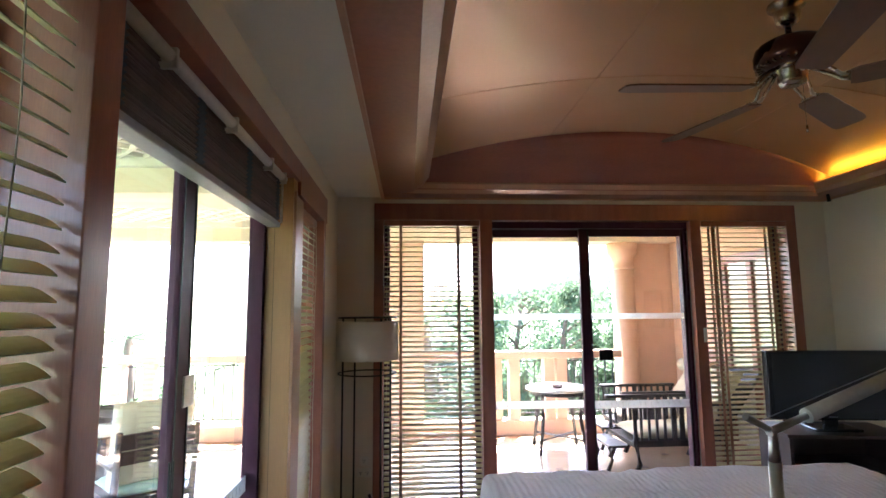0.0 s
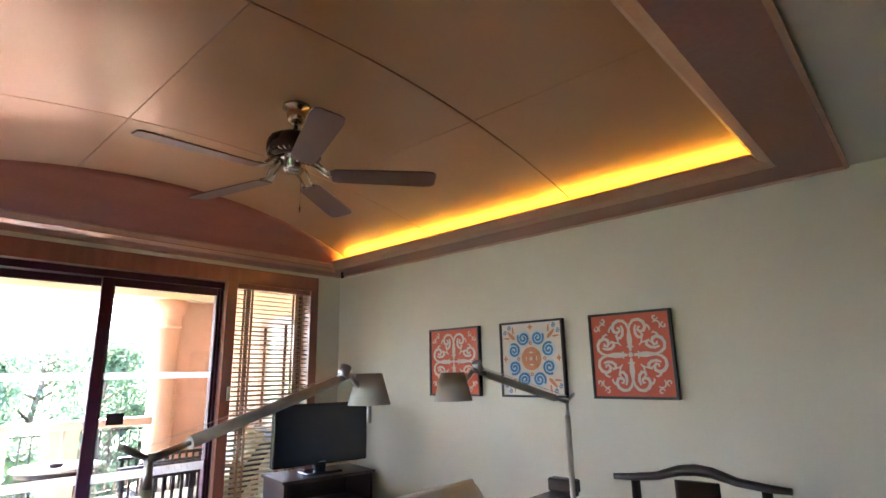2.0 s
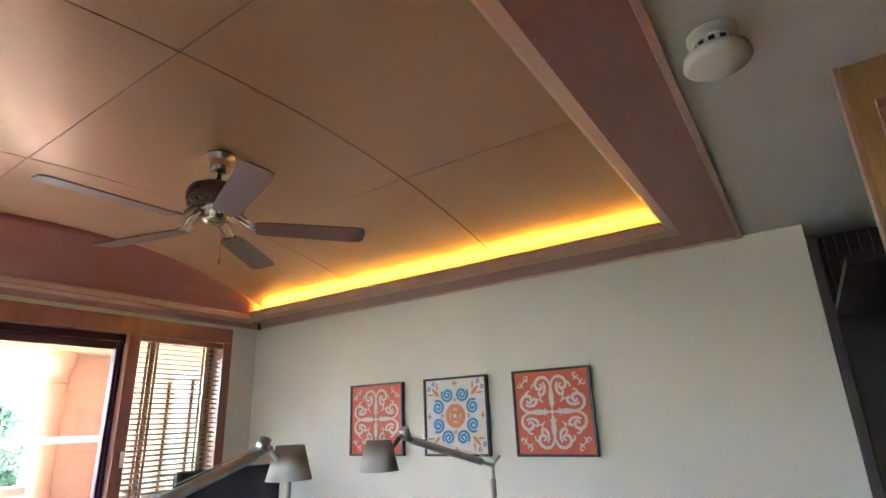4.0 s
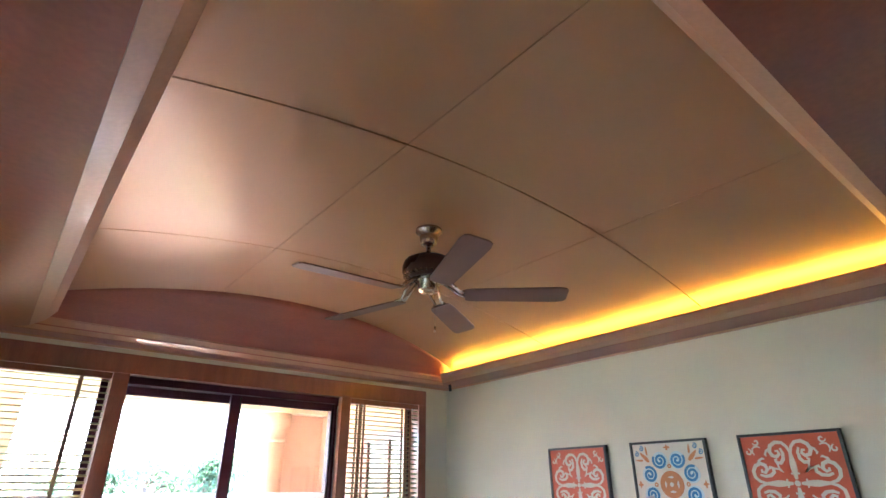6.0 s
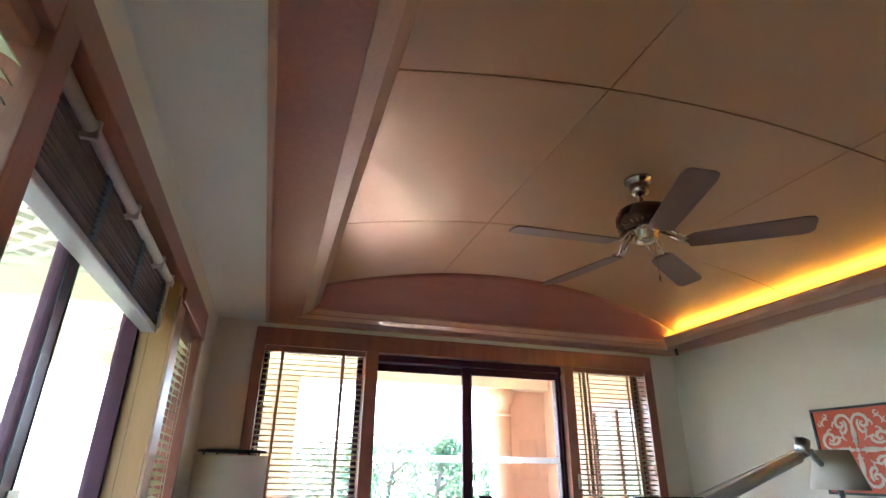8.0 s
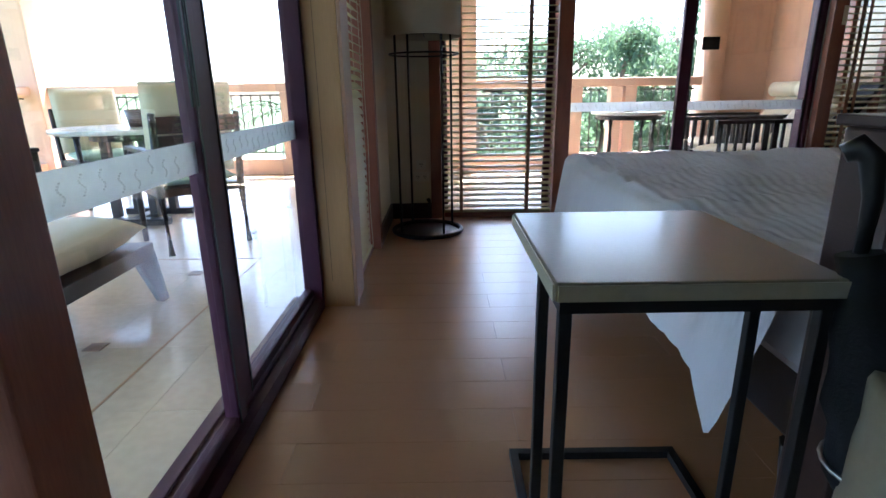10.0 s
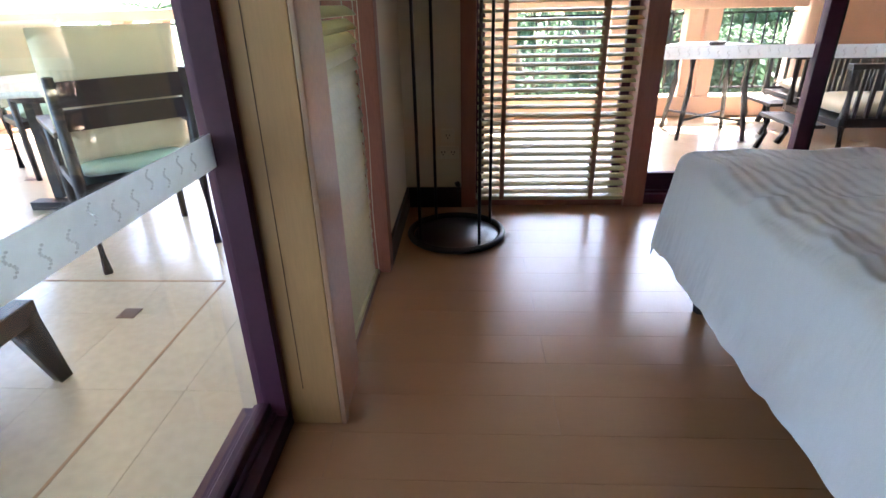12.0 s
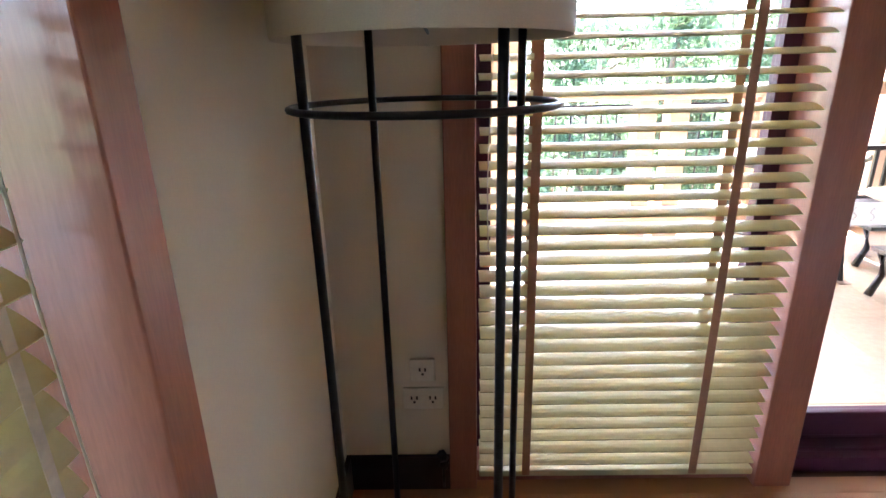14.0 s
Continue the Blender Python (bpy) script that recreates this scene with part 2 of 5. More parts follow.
def cushion(bm, sx, sy, sz, m=None, n=12, puff=1.0, lumps=0.012, seed=0.0):
    """A soft pad: fat in the middle, thin at the rim."""
    def at(i, j, s):
        u, v = 2 * i / n - 1, 2 * j / n - 1
        e = max(0.0, (1 - abs(u) ** 4) * (1 - abs(v) ** 4)) ** 0.5
        w = noise.noise(Vector((u * 2 + seed, v * 2, s))) * lumps
        pin = 1 - 0.05 * (1 - (1 - u * u) * (1 - v * v)) * puff
        return Vector((u * sx / 2 * pin, v * sy / 2 * pin, s * sz / 2 * e + w * e))
    for s in (1, -1):
        g = [[bm.verts.new((m or Matrix()) @ at(i, j, s)) for j in range(n + 1)] for i in range(n + 1)]
        for i in range(n):
            for j in range(n):
                q = (g[i][j], g[i + 1][j], g[i + 1][j + 1], g[i][j + 1])
                bm.faces.new(q if s > 0 else q[::-1]).smooth = True
    bmesh.ops.remove_doubles(bm, verts=bm.verts, dist=0.0005)
    return bm


def mesh_of(name, bm, material):
    me = bpy.data.meshes.new(name)
    bmesh.ops.recalc_face_normals(bm, faces=bm.faces)
    bm.to_mesh(me)
    bm.free()
    me.materials.append(material)
    return me


def part(name, bm, material, parent, label=""):
    ob = new(name, mesh_of(name, bm, material))
    ob.parent = parent
    if label:
        ob["label"] = label
    return ob


def piece(name, me, parent, m=None):
    ob = new(name, me)
    ob.parent = parent
    if m is not None:
        ob.matrix_local = m
    return ob


def thing(name, m, label, category, group="", kind=""):
    ob = new(name)
    ob.empty_display_size = 0.1
    ob.matrix_world = m
    return tagged(ob, label, category, group, kind)


def solid(name, bm, material, label, category, kind="", group=""):
    return tagged(new(name, mesh_of(name, bm, material)), label, category, group, kind)


# ---- plan ----
XE, YS, ZB, ZC = 4.305, -7.4, 2.538, 2.543     # east wall, south wall, beam underside, flat ceiling
T = 0.22                                     # wall thickness
ZT = -0.05                                   # terrace floor
NT, NO = 2.486, 2.348                        # top of the north window frame and of its openings

# walls
solid("wall_north", boxes((-T, 0.31, 0, T, 0, 3.1), (4.01, XE + T, 0, T, 0, 3.1), (0.31, 4.01, 0, T, NT, 3.1)), PAINT,
      "cream painted wall around the wide window front", "wall", "structure")
solid("wall_east", boxes((XE, XE + T, -4.76, 0, 0, 3.1), (XE + 0.35, XE + T + 0.35, YS, -4.76, 0, 3.1), (XE, XE + 0.35, -4.78, -4.76, 0, 3.1)), PAINT,
      "cream painted wall behind three pictures", "wall", "structure")
solid("wall_west", boxes((-T, 0, -0.736, 0, 0, 3.1), (-T, 0, -4.75, -0.736, 2.36, 3.1), (-T, 0, YS, -4.75, 0, 3.1)), PAINT,
      "cream painted wall above the terrace doors", "wall", "structure")
# added unseen closing wall; its dark colour keeps bounce light off the south end
solid("wall_south", boxes((-T, XE + 0.6, YS - T, YS, 0, 3.1)), DARK, "plain unseen wall closing the room, dark to cut bounced light", "wall", "structure")

# flat ceiling around the vault, and the vault
VX, VZ, VR = 2.26, 2.925, 6.6


def vault_z(x):
    return VZ - VR + math.sqrt(VR * VR - (x - VX) ** 2)


solid("ceiling", boxes((-T, 0.40, YS, T, ZC, 3.1), (0.40, XE, -0.02, T, ZC, 3.1), (0.40, XE + 0.5, YS, -4.46, ZC, 3.1)), WHITE,
      "flat off-white ceiling around the wooden vault", "ceiling", "structure")
bm = bmesh.new()
N = 40
xs = [0.52 + (4.13 - 0.52) * i / N for i in range(N + 1)]
for y0, y1, dz in ((-4.42, -2.954, 0), (-2.946, -1.599, 0), (-1.592, -0.12, 0)):
    for x0, x1 in ((0.52, 1.668), (1.672, 3.008), (3.012, 4.14)):
        n = 70
        under, upper = [], []
        for i in range(n + 1):
            x = x0 + (x1 - x0) * i / n
            under.append([bm.verts.new((x, y, vault_z(x))) for y in (y0, y1)])
            upper.append([bm.verts.new((x, y, vault_z(x) + 0.03)) for y in (y0, y1)])
        for rows in (under, upper):
            for a, b in zip(rows, rows[1:]):
                bm.faces.new((a[0], a[1], b[1], b[0])).smooth = True
        for k in (0, 1):
            rim = [[bm.verts.new(q[k].co) for q in rows] for rows in (under, upper)]
            for i in range(n):
                bm.faces.new((rim[0][i], rim[0][i + 1], rim[1][i + 1], rim[1][i]))
        for i in (0, n):
            bm.faces.new([bm.verts.new(v.co) for v in (*under[i], *upper[i][::-1])])
vn = VAULT.node_tree
wob = vn.nodes.new("ShaderNodeTexNoise")
wob.inputs["Scale"].default_value, wob.inputs["Detail"].default_value = 1.6, 1.0
wob_bump = vn.nodes.new("ShaderNodeBump")
wob_bump.inputs["Strength"].default_value, wob_bump.inputs["Distance"].default_value = 0.6, 0.03
co_v = vn.nodes.new("ShaderNodeTexCoord")
vn.links.new(co_v.outputs["Object"], wob.inputs["Vector"])
vn.links.new(wob.outputs["Fac"], wob_bump.inputs["Height"])
vn.links.new(wob_bump.outputs[0], vn.nodes["Principled BSDF"].inputs["Normal"])
vault = solid("ceiling_vault", bm, VAULT, "shallow barrel vault of glossy golden-brown veneer panels", "ceiling", "structure")
bm = bmesh.new()
for i in range(N):
    x0, x1 = xs[i], xs[i + 1]
    vs = [bm.verts.new(p) for p in ((x0, -4.45, vault_z(x0) + 0.035), (x1, -4.45, vault_z(x1) + 0.035), (x1, -0.1, vault_z(x1) + 0.035), (x0, -0.1, vault_z(x0) + 0.035))]
    bm.faces.new(vs)
part("seam_backing", bm, SEAM, vault)
# plate added to stop the cove strip's light from spilling over the vault
solid("trim_cove_board", boxes((4.142, 4.152, -4.46, -0.1, 2.628, 3.1)), VAULT, "added board blocking stray cove light above the vault", "trim", "structure")
solid("roof_slab", boxes((-T, XE + 0.6, YS - T, T, 3.1, 3.25)), STONE, "concrete slab above the room", "ceiling", "structure")

# lunettes closing the vault's ends: a leaning one in the north, an upright one in the south
bm = bmesh.new()
for foot, lean in ((-0.24, -0.40), (-4.43, 0.0)):
    n, k = 36, 8
    rows = []
    for i in range(n + 1):
        x = 0.55 + (4.25 - 0.55) * i / n
        zt = vault_z(x) + 0.012
        rows.append([bm.verts.new((x, foot + lean * ((zt - 2.56) / (VZ - 2.56)) * (q / k) ** 1.3, 2.56 + (zt - 2.56) * q / k)) for q in range(k + 1)])
    for a, b in zip(rows, rows[1:]):
        for q in range(k):
            bm.faces.new((a[q], b[q], b[q + 1], a[q + 1])).smooth = True
r = bmesh.ops.extrude_face_region(bm, geom=bm.faces[:])
bmesh.ops.translate(bm, vec=(0, 0.015, 0), verts=[v for v in r["geom"] if isinstance(v, bmesh.types.BMVert)])
solid("trim_vault_end", bm, BEAM, "red-brown arched panels at the vault's ends", "trim", "structure")

# the beams framing the vault: a profile swept round the rectangle
bx0, bx1, by0, by1 = 0.372, XE - 0.010, -4.476, -0.006


def beam(name, a, b, inward, width, bev_in, bev_up, top):
    """A beam along a-b, its outer edge on that line."""
    a, b, n = Vector((*a, 0)), Vector((*b, 0)), Vector((*inward, 0))
    d = (b - a).normalized()
    holder = tagged(new(name), "red-brown beam framing the vaulted ceiling", "beam", "ceiling beams", "structure")
    prof = [(0, ZB), (width, ZB), (width, top), (0, top)]
    for nm, pr, mt in (("beam_core", prof, BEAM),
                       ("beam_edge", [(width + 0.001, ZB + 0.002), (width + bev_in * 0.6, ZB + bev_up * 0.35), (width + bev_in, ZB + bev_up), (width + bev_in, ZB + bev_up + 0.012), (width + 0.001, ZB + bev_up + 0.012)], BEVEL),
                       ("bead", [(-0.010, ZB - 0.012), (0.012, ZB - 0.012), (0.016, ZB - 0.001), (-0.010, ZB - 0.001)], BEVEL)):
        bm = bmesh.new()
        ends = []
        for p, s in ((a, 1), (b, -1)):
            ends.append([bm.verts.new(p + n * w + d * s * max(w, 0) + Vector((0, 0, z))) for w, z in pr])
        k = len(pr)
        for i in range(k):
            bm.faces.new((ends[0][i], ends[0][(i + 1) % k], ends[1][(i + 1) % k], ends[1][i]))
        bm.faces.new(ends[0][::-1]), bm.faces.new(ends[1])
        part(nm, bm, mt, holder)


beam("trim_beam_west", (bx0, by0), (bx0, by1), (1, 0), 0.26, 0.12, 0.085, 2.68)
beam("trim_beam_south", (bx0, by0), (bx1, by0), (0, 1), 0.28, 0.10, 0.085, 2.68)
beam("trim_beam_east", (bx1, by0), (bx1, by1), (-1, 0), 0.26, 0.12, 0.055, 2.552)
beam("trim_beam_north", (bx0, by1), (bx1, by1), (0, -1), 0.17, 0.10, 0.06, 2.62)
cove = solid("cove_light", boxes((4.08, 4.12, -4.15, -0.32, 2.556, 2.582), bev=0.004), COVE,
             "warm yellow strip light hidden behind the ceiling beam", "cove light")

# floor
floor = solid("floor", boxes((-T, XE + 0.6, YS, T, -0.2, -0.006)), UNDER, "brown laminate plank floor, satin gloss", "floor", "structure")

# skirting
solid("baseboard", boxes((0.002, 0.016, -0.735, -0.002, 0, 0.115), (0.016, 0.305, -0.016, -0.002, 0, 0.115), (XE - 0.016, XE - 0.002, -4.74, -0.002, 0, 0.115),
                         (4.02, XE - 0.016, -0.016, -0.002, 0, 0.115)), DARK, "dark red-brown skirting board", "baseboard", "structure")

# ---- north window front ----
win = thing("window_1", pose(0, 0, 0), "red-brown wooden window front with sliding doors between two blinds", "window", "", "structure")
part("window_frame", boxes((0.305, 0.384, -0.018, T - 0.02, 0, NO), (1.196, 1.302, -0.018, T - 0.02, 0, NO), (3.046, 3.140, -0.018, T - 0.02, 0, NO),
                           (3.928, 4.018, -0.018, T - 0.02, 0, NO), (0.305, 4.018, -0.018, T - 0.02, NO, NT + 0.004), bev=0.003), TRIM, win)
part("window_sill", boxes((0.384, 1.196, 0.02, T, 0, 0.035), (3.14, 3.928, 0.02, T, 0, 0.035)), TRIM, win)
part("pane", boxes((0.386, 1.194, 0.15, 0.156, 0.035, NO)), GLASS, win).visible_shadow = False
part("pane", boxes((3.142, 3.926, 0.15, 0.156, 0.035, NO)), GLASS, win).visible_shadow = False
part("pane_frame", boxes((0.385, 0.43, 0.13, 0.17, 0.035, NO), (1.15, 1.195, 0.13, 0.17, 0.035, NO), (3.141, 3.185, 0.13, 0.17, 0.035, NO), (3.883, 3.927, 0.13, 0.17, 0.035, NO)), ALU, win)


def sliding_door(name, m, length, height, panels, label, strips, foot=0.085, sf=0.035, deep=0.128):
    """Two overlapping glass leaves in a track, along local x; panels: (x0, x1, depth)."""
    dr = thing(name, m, label, "sliding door", "", "structure")
    part("track", boxes((0, length, -0.01, 0.13, 0.0, 0.05), (0, length, 0.02, 0.03, 0.05, 0.062), (0, length, 0.085, 0.095, 0.05, 0.062), bev=0.002), ALU, dr)
    part("head_track", boxes((0, length, -0.01, 0.13, height - 0.055, height), bev=0.002), ALU, dr)
    part("side_frame", boxes((0, sf, -0.008, deep, 0.05, height - 0.055)), ALU, dr)
    part("side_frame", boxes((length - 0.030, length, -0.008, deep, 0.05, height - 0.055)), ALU, dr)
    for x0, x1, d, swl, swr in panels:
        leaf = part("leaf", boxes((x0, x0 + swl, d, d + 0.042, 0.064, height - 0.058), (x1 - swr, x1, d, d + 0.042, 0.064, height - 0.058),
                                  (x0 + swl, x1 - swr, d + 0.001, d + 0.041, 0.064, 0.064 + foot), (x0 + swl, x1 - swr, d + 0.001, d + 0.041, height - 0.12, height - 0.058), bev=0.004), ALU, dr)
        part("pane", boxes((x0 + swl - 0.005, x1 - swr + 0.005, d + 0.018, d + 0.024, 0.059 + foot, height - 0.115)), GLASS, leaf).visible_shadow = False
        for x in (x0 + swl - 0.012, x1 - swr + 0.004):
            part("gasket", boxes((x, x + 0.008, d - 0.0035, d + 0.001, 0.07, height - 0.07)), BLACKM, leaf, "black rubber seal")
        for z0, z1 in strips:
            part("frosted_strip", boxes((x0 + swl, x1 - swr, d + 0.013, d + 0.016, z0, z1)), FROST, leaf, "frosted safety strip with faint motifs")
            if z1 - z0 > 0.06:
                bm = bmesh.new()
                rnd = random.Random(3)
                xx = x0 + 0.13
                while xx < x1 - 0.12:
                    zz = (z0 + z1) / 2 + rnd.uniform(-0.012, 0.012)
                    for k in range(9):
                        zk = zz - 0.016 + 0.004 * k
                        xk = xx + 0.006 * math.sin(k * 0.8)
                        box(bm, xk, xk + 0.004, d + 0.0105, d + 0.012, zk, zk + 0.003)
                    xx += 0.05
                part("strip_motif", bm, FROSTD, leaf)
    return dr


nd = sliding_door("door_1", pose(1.303, 0.05, 0), 1.742, 2.343, ((-0.06, 0.885, 0.075, 0.085, 0.085), (0.775, 1.775, 0.015, 0.085, 0.085)), "plum aluminium sliding glass door to the terrace", ((0.75, 0.815), (1.50, 1.55)), 0.085, 0.008)
part("door_sign", boxes((0.911, 1.03, 0.004, 0.010, 1.16, 1.245)), BLACKM, nd, "small dark notice plate")
part("lock_plate", boxes((1.80, 1.83, -0.078, -0.070, 1.30, 1.42), bev=0.003), PLASTIC, nd, "pale switch plate on the post")
part("steel_edge", boxes((1.735, 1.762, -0.012, -0.009, 0.06, 2.27)), STEEL, nd, "bright steel guide")


# ---- blinds ----
SLATW, PITCH = 0.050, 0.0415


def blind(name, m, length, z0, z1, tilt, tapes, label, cords=(), tape_w=0.022, tape_mat=None, open_from=9.0):
    """A hanging venetian blind along local x, its room side towards -y."""
    bl = thing(name, m, label, "blind", "slatted blinds", "")
    bm = bmesh.new()
    n = 4
    a = radians(tilt)
    lo, hi = [], []
    for k in range(n + 1):
        u = k / n - 0.5
        y, zc = u * SLATW, 0.003 * (1 - 4 * u * u)
        y2, z2 = y * math.cos(a) - zc * math.sin(a), y * math.sin(a) + zc * math.cos(a)
        lo.append((y2, z2)), hi.append((y2 - 0.0028 * math.sin(a), z2 + 0.0028 * math.cos(a)))
    prof = lo + hi[::-1]
    ends = [[bm.verts.new((x, y, z)) for y, z in prof] for x in (0.006, length - 0.006)]
    k = len(prof)
    for i in range(k):
        bm.faces.new((ends[0][i], ends[0][(i + 1) % k], ends[1][(i + 1) % k], ends[1][i]))
    bm.faces.new(ends[0][::-1]), bm.faces.new(ends[1])
    me = mesh_of("slat", bm, SLAT)
    z = z0 + 0.05
    rnd = random.Random(len(name) + int(length * 100))
    while z < z1 - 0.05:
        piece("slat", me, bl, pose(rnd.uniform(-0.002, 0.002), rnd.uniform(-0.0015, 0.0015), z, rnd.uniform(-0.7, 0.7) - 30 * max(0.0, min(1.0, (z - open_from) / 0.25)), rnd.uniform(-0.10, 0.10), 0))
        z += PITCH
    part("headrail", boxes((0.002, length - 0.002, -0.03, 0.03, z1 - 0.045, z1 - 0.002), bev=0.004), TRIM, bl)
    part("bottom_rail", boxes((0.004, length - 0.004, -0.027, 0.027, z0 + 0.005, z0 + 0.026), bev=0.004), SLAT, bl)
    hw = SLATW / 2 * math.cos(a) + 0.0035
    for x in tapes:
        part("ladder_tape", boxes((x - tape_w / 2, x + tape_w / 2, -hw - 0.001, -hw, z0 + 0.012, z1 - 0.03)), tape_mat or TAPE, bl, "brown woven ladder tape")
        part("ladder_tape", boxes((x - tape_w / 2, x + tape_w / 2, hw, hw + 0.001, z0 + 0.012, z1 - 0.03)), tape_mat or TAPE, bl)
    for x, drop in cords:
        bm = bmesh.new()
        pts = [(x + 0.006 * math.sin(i * 0.5), -hw - 0.012 + 0.003 * math.cos(i * 0.9), z1 - 0.04 - (z1 - 0.04 - drop) * i / 24) for i in range(25)]
        bent(bm, pts, 0.0016, 6)
        part("pull_cord", bm, CORD, bl)
    return bl


blind("venetian_blind", pose(0.387, 0.014, 0), 0.806, 0.035, 2.346, 15, (0.14, 0.625), "pale olive wooden venetian blind lowered behind the floor lamp", ((0.03, 0.75),))
blind("venetian_blind", pose(3.143, 0.014, 0), 0.782, 0.035, 2.346, 15, (0.10, 0.15, 0.62, 0.68), "pale olive wooden venetian blind lowered beside the television", ((0.70, 0.9),))

# ---- west terrace door and its bays ----
WY0, WY1 = -3.385, -1.705                   # clear opening
wf = thing("window_2", pose(0, 0, 0), "red-brown and honey wood frame round the terrace door and side blinds", "window", "", "structure")
part("window_frame", boxes((-T + 0.02, 0.016, -0.81, -0.737, 0, 2.20), (-T + 0.02, 0.016, WY1 + 0.09, -0.68, 2.20, 2.375), (-T + 0.02, 0.016, -4.75, WY0 - 0.09, 2.20, 2.375), (-T + 0.02, 0.016, WY0 - 0.09, WY1 + 0.09, 2.27, 2.375), bev=0.003), TRIM, wf)
jm = part("door_post", boxes((-0.135, -0.002, WY1, WY1 + 0.02, 0, 2.27), (-0.14, 0.0, WY1 + 0.02, WY1 + 0.085, 0, 2.27), bev=0.002), JAMB, wf, "honey wood door post with long cracks")
part("post_backing", boxes((-0.215, -0.142, WY1 + 0.001, -1.482, 0, 2.27)), TRIM, wf)
part("post_lip", boxes((0.0005, 0.014, WY1 - 0.004, WY1 + 0.03, 0, 2.20), bev=0.003), BEVEL, wf)
part("reveal_board", boxes((-0.16, -0.002, WY1 + 0.087, -1.482, 0, 2.19), (-0.0015, 0.006, WY1 + 0.034, -1.484, 0, 2.19), bev=0.002), BEVEL, wf, "plain pinkish wooden board beside the blind")
part("door_post", boxes((-T + 0.02, 0.018, WY0 - 0.09, WY0, 0, 2.27), bev=0.003), TRIM, wf)
part("outer_post", boxes((-T + 0.02, 0.0, -4.75, -4.68, 0, 2.20), bev=0.003), TRIM, wf)
part("post_groove", boxes((-0.094, -0.0925, WY1 - 0.0015, WY1 - 0.0003, 0.12, 2.2)), UNDER, wf)
part("pane", boxes((-0.19, -0.184, -1.48, -0.812, 0.03, 2.2)), GLASS, wf).visible_shadow = False
part("pane", boxes((-0.19, -0.184, -4.68, WY0 - 0.09, 0.03, 2.2)), GLASS, wf).visible_shadow = False
part("pane_frame", boxes((-0.205, -0.165, -0.86, -0.811, 0.0, 2.2), (-0.205, -0.165, -1.48, -1.435, 0.0, 2.2), (-0.205, -0.165, WY0 - 0.145, WY0 - 0.092, 0, 2.2), (-0.205, -0.165, -4.18, -4.12, 0, 2.2)), ALU, wf)
part("bay_sill", boxes((-0.2, -0.03, -1.48, -0.812, -0.006, 0.02), (-0.2, -0.03, -4.68, WY0 - 0.091, -0.006, 0.02)), TRIM, wf)

# local x of the door runs towards -y (a turn by -90 degrees), so local y points to +x; it is turned the other way round
wd = sliding_door("door_2", pose(-0.145, WY0 + 0.005, 0, 0, 0, 90), 1.675, 2.27, ((0.030, 0.765, 0.004, 0.07, 0.055), (0.77, 1.69, 0.03, 0.115, 0.035)), "plum aluminium sliding glass door to the lounge terrace", ((0.735, 0.805),), 0.03, 0.035, 0.07)
part("door_sign", boxes((0.765, 0.845, -0.004, 0.002, 1.27, 1.37)), STEEL, wd, "small grey-blue notice plate")
part("pull_handle", boxes((0.690, 0.698, -0.002, 0.0035, 0.88, 1.12), (0.718, 0.726, -0.002, 0.0035, 0.88, 1.12), bev=0.001), BLACKM, wd, "black recessed pull")

blind("venetian_blind", pose(-0.055, -1.476, 0, 0, 0, 90), 0.618, 0.02, 2.19, 56, (0.045, 0.575), "pale olive wooden venetian blind nearly closed in a narrow bay", ((0.60, 0.03),), 0.012, CORD, 0.85)
blind("venetian_blind", pose(-0.030, -4.67, 0, 0, 0, 90), 1.185, 0.02, 2.19, 30, (0.15, 0.99), "pale olive wooden venetian blind lowered beside the terrace door", ((1.03, 0.1),), 0.006, CORD)

# raised blind over the door
rb = thing("raised_blind", pose(-0.085, WY0 + 0.02, 0, 0, 0, 90), "dark wooden slatted blind pulled up in a stack over the door", "blind", "slatted blinds")
part("headrail", rods(((0.0, -0.045, 2.245), (1.60, -0.045, 2.245), 0.019), seg=14), RAILW, rb, "pale round headrail")
bm = bmesh.new()
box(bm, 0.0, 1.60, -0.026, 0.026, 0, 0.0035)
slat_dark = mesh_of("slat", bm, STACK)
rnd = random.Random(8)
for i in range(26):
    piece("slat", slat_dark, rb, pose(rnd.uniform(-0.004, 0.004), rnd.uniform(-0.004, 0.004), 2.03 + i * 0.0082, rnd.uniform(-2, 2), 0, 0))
part("bottom_rail", boxes((-0.003, 1.603, -0.032, 0.03, 2.0, 2.026), bev=0.004), BOTRAIL, rb, "grey bottom rail")
for x in (0.08, 0.55, 1.05, 1.52):
    bm = bmesh.new()
    pts = [(x, -0.034 - 0.010 * (i % 2), 2.03 + i * 0.0088) for i in range(25)]
    for a_, b_ in zip(pts, pts[1:]):
        vs = [bm.verts.new((p[0] + s, p[1], p[2])) for p, s in ((a_, -0.026), (a_, 0.026), (b_, 0.026), (b_, -0.026))]
        bm.faces.new(vs)
    bmesh.ops.remove_doubles(bm, verts=bm.verts[:], dist=0.0005)
    r = bmesh.ops.extrude_face_region(bm, geom=bm.faces[:])
    bmesh.ops.translate(bm, vec=(0, 0.003, 0), verts=[v for v in r["geom"] if isinstance(v, bmesh.types.BMVert)])
    part("ladder_tape", bm, TAPEB, rb, "bunched blue-grey tape")
for x in (0.30, 0.80, 1.30, 1.55):
    part("rail_bracket", boxes((x - 0.008, x + 0.008, -0.068, -0.02, 2.21, 2.268), bev=0.003), RAILW, rb)
part("pull_cord", rods(((1.55, -0.05, 2.24), (1.552, -0.048, 2.015), 0.006), seg=8), CORD, rb)

